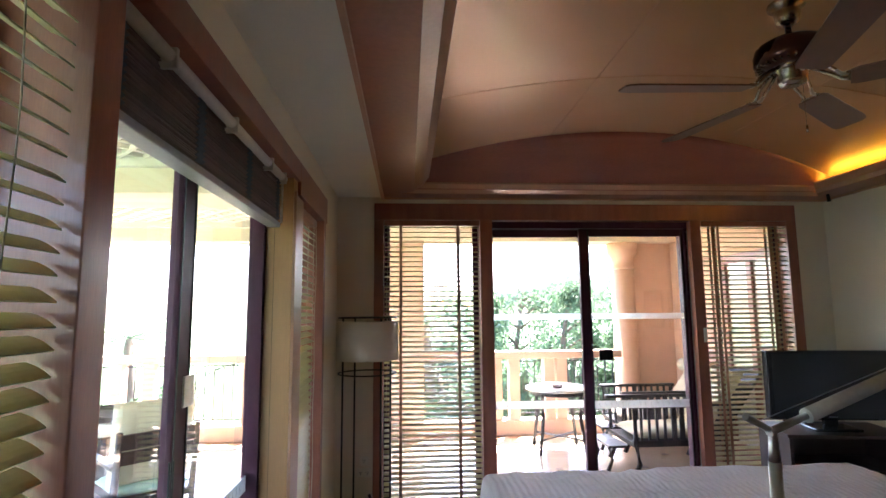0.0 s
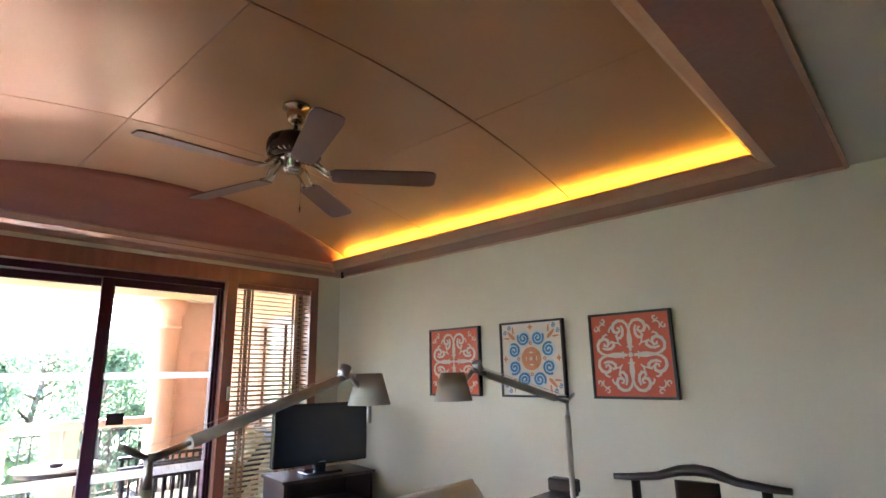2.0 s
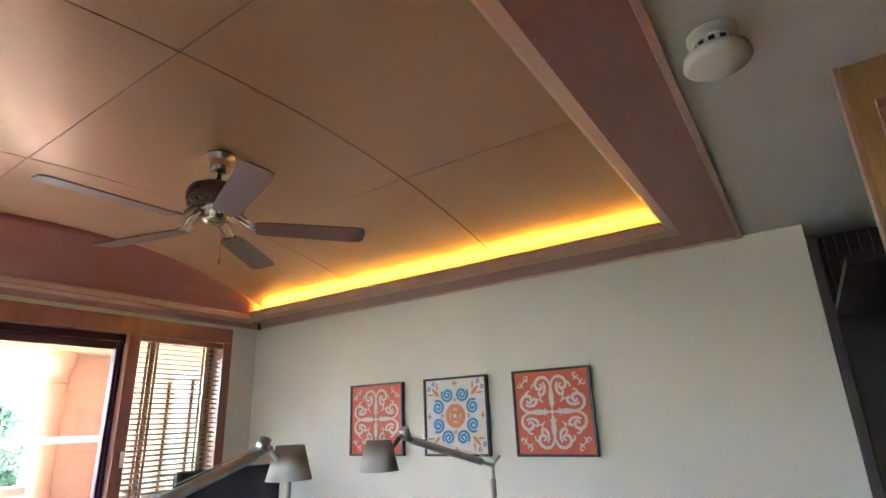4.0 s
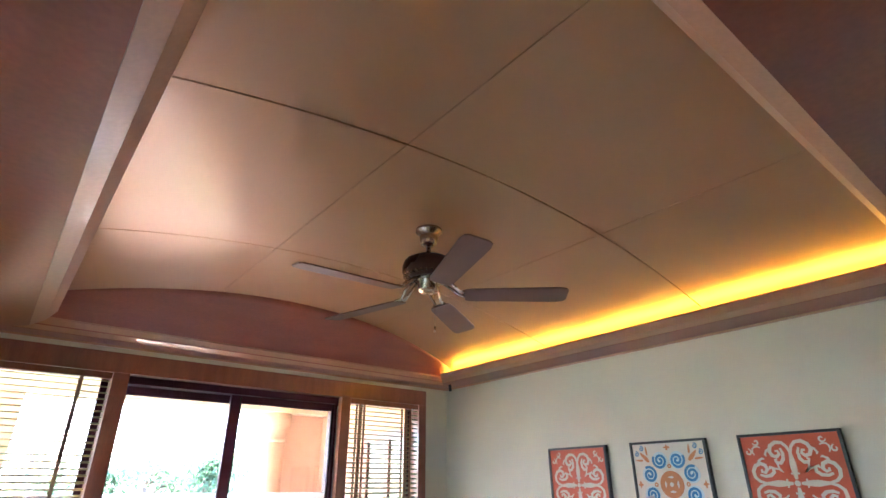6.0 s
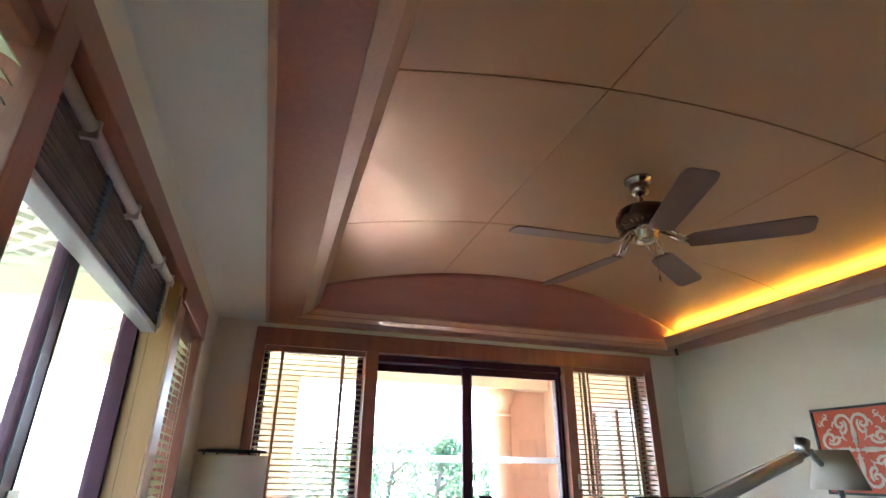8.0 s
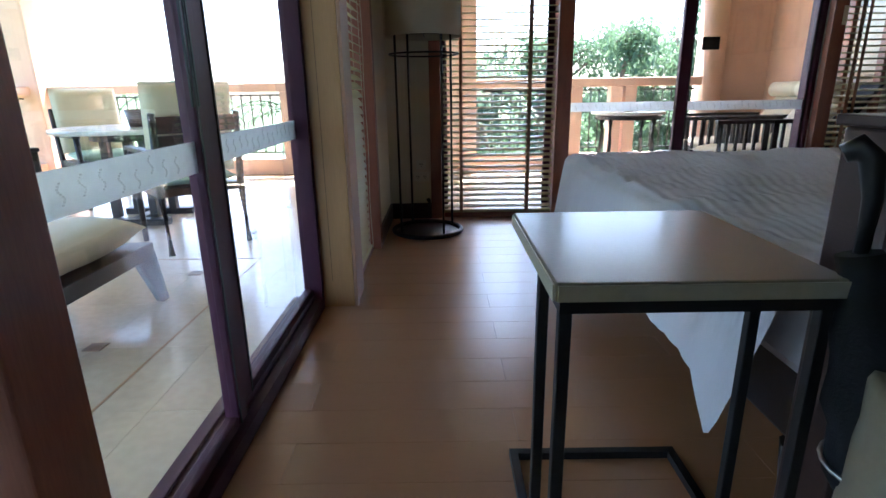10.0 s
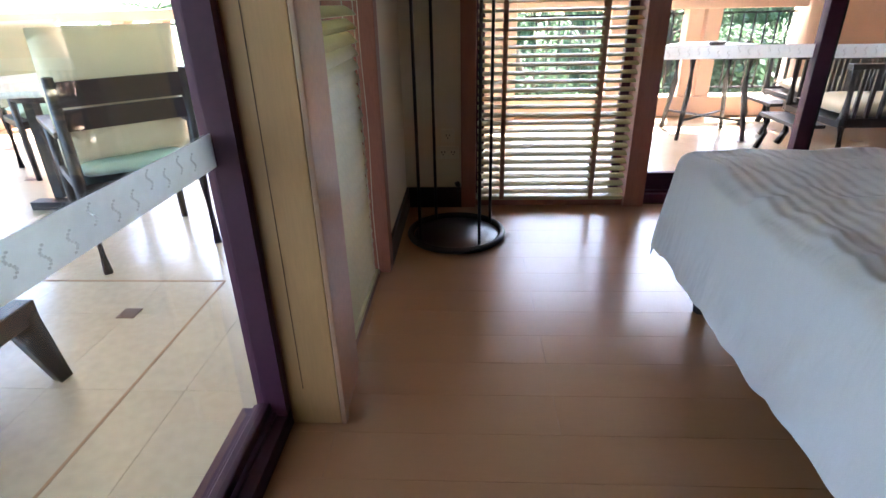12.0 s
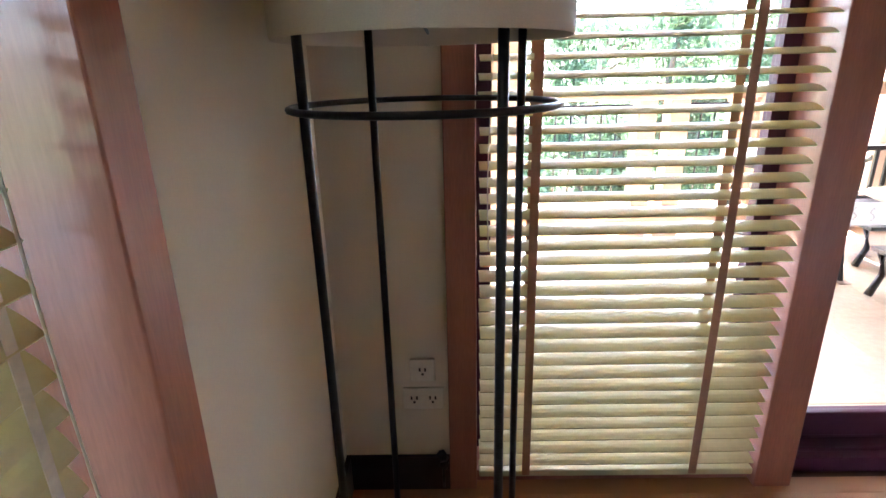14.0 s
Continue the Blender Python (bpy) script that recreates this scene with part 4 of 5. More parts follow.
def picture(y, red, label):
    S = 0.28
    pc = thing("picture", pose(XE - 0.028, y, 1.592, 90, 0, -90), label, "picture", "pictures on the wall")
    part("frame", boxes((-S, S, S - 0.016, S, -0.026, 0.012), (-S, S, -S, -S + 0.016, -0.026, 0.012), (-S, -S + 0.016, -S + 0.016, S - 0.016, -0.026, 0.012), (S - 0.016, S, -S + 0.016, S - 0.016, -0.026, 0.012), bev=0.002), FRAMEB, pc)
    part("canvas", boxes((-S + 0.016, S - 0.016, -S + 0.016, S - 0.016, -0.024, 0.0)), RED if red else PRINTW, pc)
    if red:
        def quarter(bm):
            for f in (0, 1):
                sw = (lambda p: (p[1], p[0])) if f else (lambda p: p)
                ribbon(bm, [sw(p) for p in [(0.003, 0.168), (0.012, 0.198), (0.035, 0.222), (0.070, 0.226), (0.100, 0.208), (0.112, 0.178), (0.100, 0.152), (0.076, 0.146), (0.060, 0.160), (0.066, 0.178), (0.080, 0.176)]], 0.022, 0.001)
                ribbon(bm, [sw(p) for p in [(0.104, 0.196), (0.128, 0.182), (0.140, 0.160), (0.134, 0.150)]], 0.013, 0.001)
                ribbon(bm, [sw(p) for p in [(0.050, 0.192), (0.040, 0.165), (0.044, 0.132), (0.062, 0.110), (0.084, 0.112), (0.090, 0.128), (0.078, 0.134)]], 0.020, 0.001)
                ribbon(bm, [sw(p) for p in [(0.002, 0.022), (0.003, 0.045), (0.007, 0.075), (0.009, 0.105), (0.005, 0.135), (0.003, 0.168)]], 0.019, 0.001)
                ribbon(bm, [sw(p) for p in spiral(0.178, 0.232, 0.006, 0.020, 0.5, 0.9, 14)], 0.010, 0.001)
                ribbon(bm, [sw(p) for p in [(0.160, 0.200), (0.175, 0.208), (0.196, 0.205), (0.204, 0.192)]], 0.010, 0.001)
                ribbon(bm, [sw(p) for p in [(0.060, 0.060), (0.080, 0.078), (0.104, 0.082), (0.120, 0.074)]], 0.012, 0.001)
                c = sw((0.018, 0.052))
                disc(bm, *c, 0.006, 0.001, 10)
        part("motif", lift(fourfold(quarter)), PRINTW, pc, "cream scrolling ornament")
        bm = bmesh.new()
        disc(bm, 0, 0, 0.016, 0.003, 16)
        for a in range(4):
            petal(bm, 0.035 * math.cos(a * math.pi / 2), 0.035 * math.sin(a * math.pi / 2), 0.03, 0.014, a * math.pi / 2, 0.003)
        part("centre_motif", lift(bm), PRINTW, pc)
    else:
        bm = bmesh.new()
        for k in range(8):
            a = radians(22.5 + 45 * k)
            cx, cy = 0.165 * math.cos(a), 0.165 * math.sin(a)
            s = 1 if k % 2 else -1
            scroll = bmesh.new()
            ribbon(scroll, spiral(cx, cy, 0.006, 0.052, a, 1.9 * s, 40), 0.0165, 0.003, False)
            part("blue_scroll", lift(scroll), PRINTB, pc, "blue spiral ornament")
        for q in range(4):
            for dx, dy in ((0.20, 0.235), (0.235, 0.195)):
                a = q * math.pi / 2
                c, s_ = math.cos(a), math.sin(a)
                ribbon(bm, spiral(dx * c - dy * s_, dx * s_ + dy * c, 0.003, 0.018, 0, 1.3, 18), 0.007, 0.001, False)
        for k in range(8):
            a = radians(22.5 + 45 * k)
            bd = bmesh.new()
            disc(bd, 0.165 * math.cos(a), 0.165 * math.sin(a), 0.056, 0.0005, 28)
            part("pale_disc", lift(bd), PRINTL, pc)
        part("corner_curls", lift(bm), PRINTB, pc, "small blue curls")
        bm = bmesh.new()
        disc(bm, 0, 0, 0.085, 0.001, 32, 0.052)
        for q in range(4):
            a = q * math.pi / 2
            petal(bm, 0.235 * math.cos(a), 0.235 * math.sin(a), 0.04, 0.016, a, 0.001)
            petal(bm, 0.235 * math.cos(a), 0.235 * math.sin(a), 0.05, 0.014, a + math.pi / 2, 0.001)
            disc(bm, 0.115 * math.cos(a), 0.115 * math.sin(a), 0.014, 0.001, 14, 0.006)
            b = a + math.pi / 4
            petal(bm, 0.25 * math.cos(b), 0.25 * math.sin(b), 0.09, 0.026, b, 0.001)
            petal(bm, 0.27 * math.cos(b + 0.16), 0.27 * math.sin(b + 0.16), 0.06, 0.014, b + 0.7, 0.001)
            petal(bm, 0.27 * math.cos(b - 0.16), 0.27 * math.sin(b - 0.16), 0.06, 0.014, b - 0.7, 0.001)
        part("orange_ornament", lift(bm), PRINTO, pc)
        bm = bmesh.new()
        star = []
        for k in range(8):
            r, a = (0.082 if k % 2 else 0.036), k * math.pi / 4
            star.append(bm.verts.new((r * math.cos(a), r * math.sin(a), 0.003)))
        bm.faces.new(star)
        part("star", lift(bm), PRINTO, pc, "orange four-pointed star")
        bm = bmesh.new()
        disc(bm, 0, 0, 0.014, 0.006, 14)
        part("centre_dot", lift(bm), PRINTW, pc)
    return pc


picture(-1.652, True, "red square print with cream scrolls in a black frame")
picture(-2.423, False, "white print with blue spirals and orange star, black frame")
picture(-3.19, True, "red square print with cream scrolls in a black frame")

# ---- ceiling fan ----
FX, FY = 2.27, -2.32
fan = thing("ceiling_fan", pose(FX, FY, -0.036), "bronze five-blade ceiling fan hanging from the vault, at rest", "ceiling fan")
part("canopy", lathe(bmesh.new(), [(0.075, 2.962), (0.075, 2.945), (0.045, 2.93), (0.052, 2.915), (0.045, 2.87), (0.02, 2.86)]), PEWTER, fan, "pewter ceiling cup")
part("downrod", rods(((0, 0, 2.87), (0, 0, 2.77), 0.013)), BRONZE, fan)
part("motor_housing", lathe(bmesh.new(), [(0.03, 2.785), (0.10, 2.78), (0.135, 2.76), (0.145, 2.73), (0.145, 2.695), (0.13, 2.675), (0.09, 2.66)], seg=36), BRONZE, fan)
bm = bmesh.new()
for k in range(30):
    a = k * math.tau / 30
    box(bm, 0.095, 0.140, -0.004, 0.004, 2.668, 2.676, m=Matrix.Rotation(a, 4, "Z"))
part("vent_ribs", bm, PEWTER, fan)
part("switch_cup", lathe(bmesh.new(), [(0.085, 2.665), (0.07, 2.65), (0.058, 2.64), (0.058, 2.60), (0.05, 2.585), (0.02, 2.578)], seg=28), PEWTER, fan, "pewter switch cup")
bm = rods(((0.045, 0, 2.59), (0.046, 0, 2.40), 0.0014), ((0.046, 0, 2.40), (0.046, 0, 2.37), 0.005), seg=6)
part("pull_chain", bm, PEWTER, fan)
bm = bmesh.new()
w = [(0.20, 0.052), (0.23, 0.062), (0.45, 0.068), (0.70, 0.074), (0.74, 0.066), (0.755, 0.045)]
outline = [(x, -h) for x, h in w] + [(x, h) for x, h in w[::-1]]
fc = bm.faces.new([bm.verts.new((x, y, 0)) for x, y in outline])
lift(bm, 0.007)
blade_me = mesh_of("blade", bm, BLADE)
bm = bmesh.new()
bent(bm, [(0.08, -0.02, 0.09), (0.13, -0.028, 0.055), (0.17, -0.018, 0.014), (0.21, -0.03, 0.010)], 0.008, 6)
bent(bm, [(0.08, 0.02, 0.09), (0.13, 0.028, 0.055), (0.17, 0.018, 0.014), (0.21, 0.03, 0.010)], 0.008, 6)
box(bm, 0.19, 0.26, -0.04, 0.04, 0.0075, 0.012, bev=0.002)
arm_me = mesh_of("blade_arm", bm, PEWTER)
for k in range(5):
    bl = piece("blade", blade_me, fan, pose(0, 0, 2.565, 0, 0, -39 + 72 * k) @ pose(0, 0, 0, -11, 0, 0))
    piece("blade_arm", arm_me, bl)

# ---- detectors on the flat ceiling ----
sd = thing("smoke_detector", pose(2.265, -4.61, ZC), "ivory smoke detector on the flat ceiling", "smoke detector")
part("base", lathe(bmesh.new(), [(0.065, 0.004), (0.065, -0.012), (0.045, -0.018)]), PLASTIC, sd)
part("head", lathe(bmesh.new(), [(0.04, -0.012), (0.046, -0.02), (0.046, -0.062), (0.082, -0.068), (0.086, -0.088), (0.07, -0.10), (0.01, -0.104)]), PLASTIC, sd)
bm = bmesh.new()
for k in range(10):
    box(bm, 0.0455, 0.0475, -0.008, 0.008, -0.055, -0.030, m=Matrix.Rotation(k * math.tau / 10, 4, "Z"))
part("vents", bm, SOCKETD, sd)
sp = thing("speaker_clip", pose(4.10, -0.30, 2.515), "small black fitting under the ceiling beam", "fitting")
part("body", rods(((0, 0, 0.014), (0.01, 0.0, -0.05), 0.012, 0.016)), BLACKM, sp)

# ---- armchair by the headboard ----
ch = thing("armchair", pose(3.50, -3.82, 0, 0, 0, 98) @ Matrix.Diagonal((1, 1, 0.963, 1)), "dark wooden armchair with a curved yoke back rail", "chair")
part("seat", boxes((-0.27, 0.27, -0.24, 0.24, 0.44, 0.48), bev=0.008), DARK, ch)
for sx in (-1, 1):
    part("front_leg", rods(((sx * 0.25, -0.21, 0), (sx * 0.25, -0.21, 0.68), 0.019), seg=10), DARK, ch)
    part("back_leg", rods(((sx * 0.25, 0.21, 0), (sx * 0.245, 0.25, 1.09), 0.019), seg=10), DARK, ch)
    part("arm_rail", bent(bmesh.new(), [(sx * 0.25, -0.25, 0.69), (sx * 0.28, -0.05, 0.70), (sx * 0.25, 0.22, 0.72)], 0.018, 8), DARK, ch)
    part("stretcher", rods(((sx * 0.25, -0.21, 0.12), (sx * 0.25, 0.21, 0.12), 0.013)), DARK, ch)
part("stretcher", rods(((-0.25, -0.21, 0.09), (0.25, -0.21, 0.09), 0.013)), DARK, ch)
part("splat", bent(bmesh.new(), [(0, 0.21, 0.48), (0, 0.235, 0.70), (0, 0.25, 0.90), (0, 0.255, 1.09)], 0.085, 10, flat=0.14), DARK, ch)
part("yoke_rail", bent(bmesh.new(), [(-0.33, 0.27, 1.085), (-0.25, 0.262, 1.088), (-0.15, 0.255, 1.10), (-0.06, 0.25, 1.128), (0, 0.25, 1.134), (0.06, 0.25, 1.128), (0.15, 0.255, 1.10), (0.25, 0.262, 1.088), (0.33, 0.27, 1.085)], [0.016, 0.02, 0.022, 0.028, 0.03, 0.028, 0.022, 0.02, 0.016], 10, flat=0.8), DARK, ch)

# ---- wardrobe in the south-east ----
wr = thing("wardrobe", pose(0, 0, 0), "dark wardrobe recess beside a honey wood panelled side", "wardrobe")
part("side_panel", boxes((XE - 0.04, XE + 0.34, -4.83, -4.785, 0, 2.45), bev=0.003), DARK, wr)
part("back_panel", boxes((XE + 0.30, XE + 0.34, YS + 0.01, -4.84, 0, 2.53)), DARK, wr)
part("shelf", boxes((3.2, XE + 0.29, -5.40, -4.84, 2.05, 2.08)), DARK, wr)
for k in range(9):
    part("louvre", boxes((XE + 0.26, XE + 0.295, -4.90 - k * 0.055, -4.875 - k * 0.055, 2.10, 2.52)), DARK, wr)
hp = part("honey_panel", boxes((2.62, 2.66, -6.0, -4.90, 0.0, 2.52), bev=0.004), JAMB, wr, "honey wood panelled side with mouldings")
part("moulding", boxes((2.60, 2.619, -4.985, -4.955, 0.1, 2.35), (2.60, 2.619, -5.9, -4.955, 2.351, 2.38), bev=0.004), TRIM, hp)
part("edge_lip", boxes((2.612, 2.668, -4.899, -4.885, 0, 2.52), bev=0.003), BEVEL, hp)

# ---- terraces ----
tf = solid("floor_terrace", boxes((-4.6, -T, -7.0, 3.2, ZT - 0.3, ZT - 0.004), (-T, 4.9, T, 3.2, ZT - 0.3, ZT - 0.004)), JOINTT, "pale cream terrace tiles with small brown insets", "floor", "structure")
solid("terrace_threshold", boxes((-T, -0.15, -4.75, -0.66, ZT - 0.02, 0.0), (0.31, 4.03, 0.185, T + 0.01, ZT - 0.02, 0.0)), CREAMW, "stone threshold under the sliding doors", "threshold", "structure")
solid("wall_outside", boxes((4.32, 4.54, T, 3.3, ZT, 2.75), (3.72, 4.32, 2.85, 3.1, ZT, 2.75), (-T - 0.2, -T, -7.0, -4.75, ZT, 2.8)), PEACH, "peach stucco terrace wall", "wall", "structure")
solid("ceiling_terrace", boxes((-4.9, -T, -7, 3.3, 2.80, 2.92), (-T, 4.9, T, 3.3, 2.80, 2.92)), LATTICE, "cream terrace ceiling with a lattice", "ceiling", "structure")
bm = bmesh.new()
for k in range(-40, 60):
    # diagonal battens, clipped to each field
    for x0, x1, y0, y1 in ((-4.5, -0.35, 0.32, 2.6), (-4.5, -0.35, -4.6, -0.32), (0.0, 4.2, 0.4, 2.6)):
        for sgn in (1, -1):
            c = k * 0.22
            pa, pb = None, None
            pts = []
            for t in range(0, 101):
                x = x0 + (x1 - x0) * t / 100
                y = sgn * x + c
                if y0 <= y <= y1:
                    pts.append((x, y))
            if len(pts) > 2:
                (ax, ay), (bx_, by_) = pts[0], pts[-1]
                d = Vector((bx_ - ax, by_ - ay, 0)).normalized() * 0.016
                nrm = Vector((-d.y, d.x, 0))
                z = 2.785 if sgn > 0 else 2.778
                vs = [bm.verts.new((ax + s * nrm.x, ay + s * nrm.y, zz)) for zz in (z - 0.02, z + 0.012) for s in (-1, 1)]
                ws = [bm.verts.new((bx_ + s * nrm.x, by_ + s * nrm.y, zz)) for zz in (z - 0.02, z + 0.012) for s in (-1, 1)]
                for f in ((0, 1), (1, 3), (3, 2), (2, 0)):
                    bm.faces.new((vs[f[0]], vs[f[1]], ws[f[1]], ws[f[0]]))
solid("ceiling_lattice", bm, LATTICE, "pale diagonal lattice battens under the terrace ceiling", "ceiling", "stuff")
solid("terrace_beam", boxes((-4.8, -T, -0.30, 0.30, 2.50, 2.80), (-4.8, 4.32, 2.65, 3.1, 2.52, 2.80), (-4.8, -4.4, -7, 2.65, 2.52, 2.80), bev=0.01), CREAMW, "cream stucco beams under the terrace ceiling", "beam", "structure")
solid("trim_terrace_cornice", boxes((-4.4, -T, 0.301, 0.36, 2.70, 2.79), (-4.4, -T, -0.36, -0.301, 2.70, 2.79), (-4.4, 4.3, 2.58, 2.649, 2.70, 2.79)), LATTICE, "pale cornice along the terrace beams", "trim", "structure")

col = thing("column", pose(3.62, 2.86, ZT), "round peach stucco column with a ringed capital", "column")
part("shaft", lathe(bmesh.new(), [(0.19, 0), (0.19, 0.12), (0.165, 0.15), (0.15, 2.2)], seg=32), PEACH, col)
part("capital", lathe(bmesh.new(), [(0.15, 2.2), (0.175, 2.22), (0.155, 2.25), (0.16, 2.36), (0.21, 2.42), (0.21, 2.57)], seg=32), PEACH, col)
solid("pillar", boxes((0.34, 0.80, 2.62, 3.08, ZT, 2.53), bev=0.01), PEACH, "square peach stucco pillar between the terraces", "pillar")
solid("pillar", boxes((-4.75, -4.35, 2.62, 3.08, ZT, 2.53), bev=0.01), PEACH, "square peach stucco pillar at the terrace corner", "pillar")


def balustrade(name, m, length, posts, diamonds, label):
    """Low wall of peach plinth, posts and handrail with iron bars between, along local x."""
    bs = thing(name, m, label, "balustrade", "terrace balustrades")
    part("plinth", boxes((0, length, -0.11, 0.11, 0, 0.19), bev=0.006), PEACH, bs)
    part("handrail", boxes((0, length, -0.09, 0.09, 0.99, 1.09), bev=0.012), PEACH, bs)
    for x in posts:
        part("post", boxes((x - 0.07, x + 0.07, -0.08, 0.08, 0.19, 0.99), bev=0.006), PEACH, bs)
    edges = sorted([0.0, *posts, length])
    bar = mesh_of("bar", rods(((0, 0, 0.27), (0, 0, 0.945), 0.0085), seg=6), IRON)
    for a, b in zip(edges, edges[1:]):
        a, b = a + 0.09, b - 0.09
        if b - a < 0.2:
            continue
        part("bar_rail", boxes((a, b, -0.008, 0.008, 0.255, 0.271), (a, b, -0.008, 0.008, 0.944, 0.96)), IRON, bs)
        n = max(2, round((b - a) / 0.115))
        for k in range(1, n):
            piece("bar", bar, bs, pose(a + (b - a) * k / n, 0, 0))
    for x in diamonds:
        bm = bmesh.new()
        for s in (0.1, 0.055):
            q = [(x, 0, 0.62 + s * 1.5), (x + s, 0, 0.62), (x, 0, 0.62 - s * 1.5), (x - s, 0, 0.62)]
            for p0, p1 in zip(q, q[1:] + q[:1]):
                rod(bm, p0, p1, 0.006, seg=6)
        part("diamond", bm, IRON, bs, "iron diamond ornament")
    return bs


balustrade("balustrade", pose(0.80, 2.84, ZT), 2.80, (0.98, 1.22, 1.70, 1.87), (2.25,), "peach balustrade with dark iron bars before the trees")
balustrade("balustrade", pose(-4.35, 2.84, ZT), 4.69, (1.20, 1.60, 2.85, 4.2), (2.2, 3.6), "peach balustrade with iron bars and diamond ornaments")
balustrade("balustrade", pose(-4.55, -6.9, ZT, 0, 0, 90), 9.6, (1.6, 3.2, 4.8, 6.4, 8.0, 8.3), (2.4, 5.6), "long peach balustrade with iron bars along the terrace")

# lounge furniture on the west terrace


def dining_chair(m, label):
    c = thing("terrace_chair", m, label, "chair", "chairs round the terrace table")
    for sx in (-1, 1):
        part("back_leg", bent(bmesh.new(), [(sx * 0.25, 0.27, 0), (sx * 0.25, 0.24, 0.40), (sx * 0.25, 0.30, 0.86)], [0.02, 0.026, 0.02], 6), BLACKW, c)
        part("front_leg", rods(((sx * 0.25, -0.25, 0), (sx * 0.25, -0.24, 0.62), 0.018, 0.024), seg=6), BLACKW, c)
        part("armrest", boxes((min(sx * 0.225, sx * 0.285), max(sx * 0.225, sx * 0.285), -0.27, 0.27, 0.621, 0.648), bev=0.006), BLACKW, c)
    part("seat_frame", boxes((-0.26, 0.26, -0.26, 0.25, 0.36, 0.41), bev=0.004), BLACKW, c)
    for z, h in ((0.645, 0.085), (0.742, 0.098)):
        y = 0.245 + (z - 0.40) * 0.12
        part("back_slat", boxes((-0.235, 0.235, y - 0.010, y + 0.010, z, z + h)), BLACKW, c)
    part("seat_cushion", cushion(bmesh.new(), 0.50, 0.50, 0.09, pose(0, -0.01, 0.45)), MINT, c, "pale green seat cushion")
    part("back_cushion", cushion(bmesh.new(), 0.56, 0.60, 0.15, pose(0, 0.165, 0.755, 82, 0, 0)), CUSH, c, "cream back cushion")
    return c


dining_chair(pose(-1.31, -0.36, ZT, 0, 0, 224), "dark slatted terrace armchair with a tall cream cushion")
dining_chair(pose(-2.62, -0.42, ZT, 0, 0, 140), "dark slatted terrace armchair with pale green seat beside the table")
dining_chair(pose(-2.75, 1.05, ZT, 0, 0, 50), "dark slatted terrace armchair on the far side of the table")
tt = thing("round_table", pose(-2.02, 0.34, ZT), "round terrace table with a pale stone top on dark legs", "table")
part("tabletop", lathe(bmesh.new(), [(0.54, 0.70), (0.55, 0.705), (0.55, 0.73), (0.54, 0.735)], seg=44), MARBLE, tt)
part("apron", lathe(bmesh.new(), [(0.30, 0.64), (0.30, 0.699)], seg=32), BLACKW, tt)
for k in range(4):
    a = radians(45 + 90 * k)
    part("leg", boxes((0.21 * math.cos(a) - 0.03, 0.21 * math.cos(a) + 0.03, 0.21 * math.sin(a) - 0.03, 0.21 * math.sin(a) + 0.03, 0.051, 0.64), bev=0.004), BLACKW, tt)
part("foot_frame", boxes((-0.28, 0.28, -0.25, -0.17, 0, 0.05), (-0.28, 0.28, 0.17, 0.25, 0, 0.05), (-0.04, 0.04, -0.17, 0.17, 0, 0.045)), BLACKW, tt)
vz = solid("bucket", lathe(bmesh.new(), [(0.06, 0), (0.085, 0.13), (0.078, 0.13), (0.055, 0.01)], (-1.95, 0.30, ZT + 0.736)), DARK, "small dark woven pot on the terrace table", "pot")
ot = thing("footstool", pose(-1.415, -1.81, ZT), "low footstool with dark tapered legs and a cream seat pad", "stool")
part("frame", boxes((-0.42, 0.42, -0.36, 0.36, 0.22, 0.29), bev=0.006), BLACKW, ot)
for sx in (-1, 1):
    for sy in (-1, 1):
        bm = bmesh.new()
        rod(bm, (sx * 0.43, sy * 0.345, 0), (sx * 0.38, sy * 0.32, 0.24), 0.028, 0.056, 4)
        part("leg", bm, BLACKW, ot)
part("cushion", cushion(bmesh.new(), 0.86, 0.74, 0.17, pose(0, 0, 0.365), 16), CUSH, ot, "cream tied seat pad")

# loungers and table on the north terrace


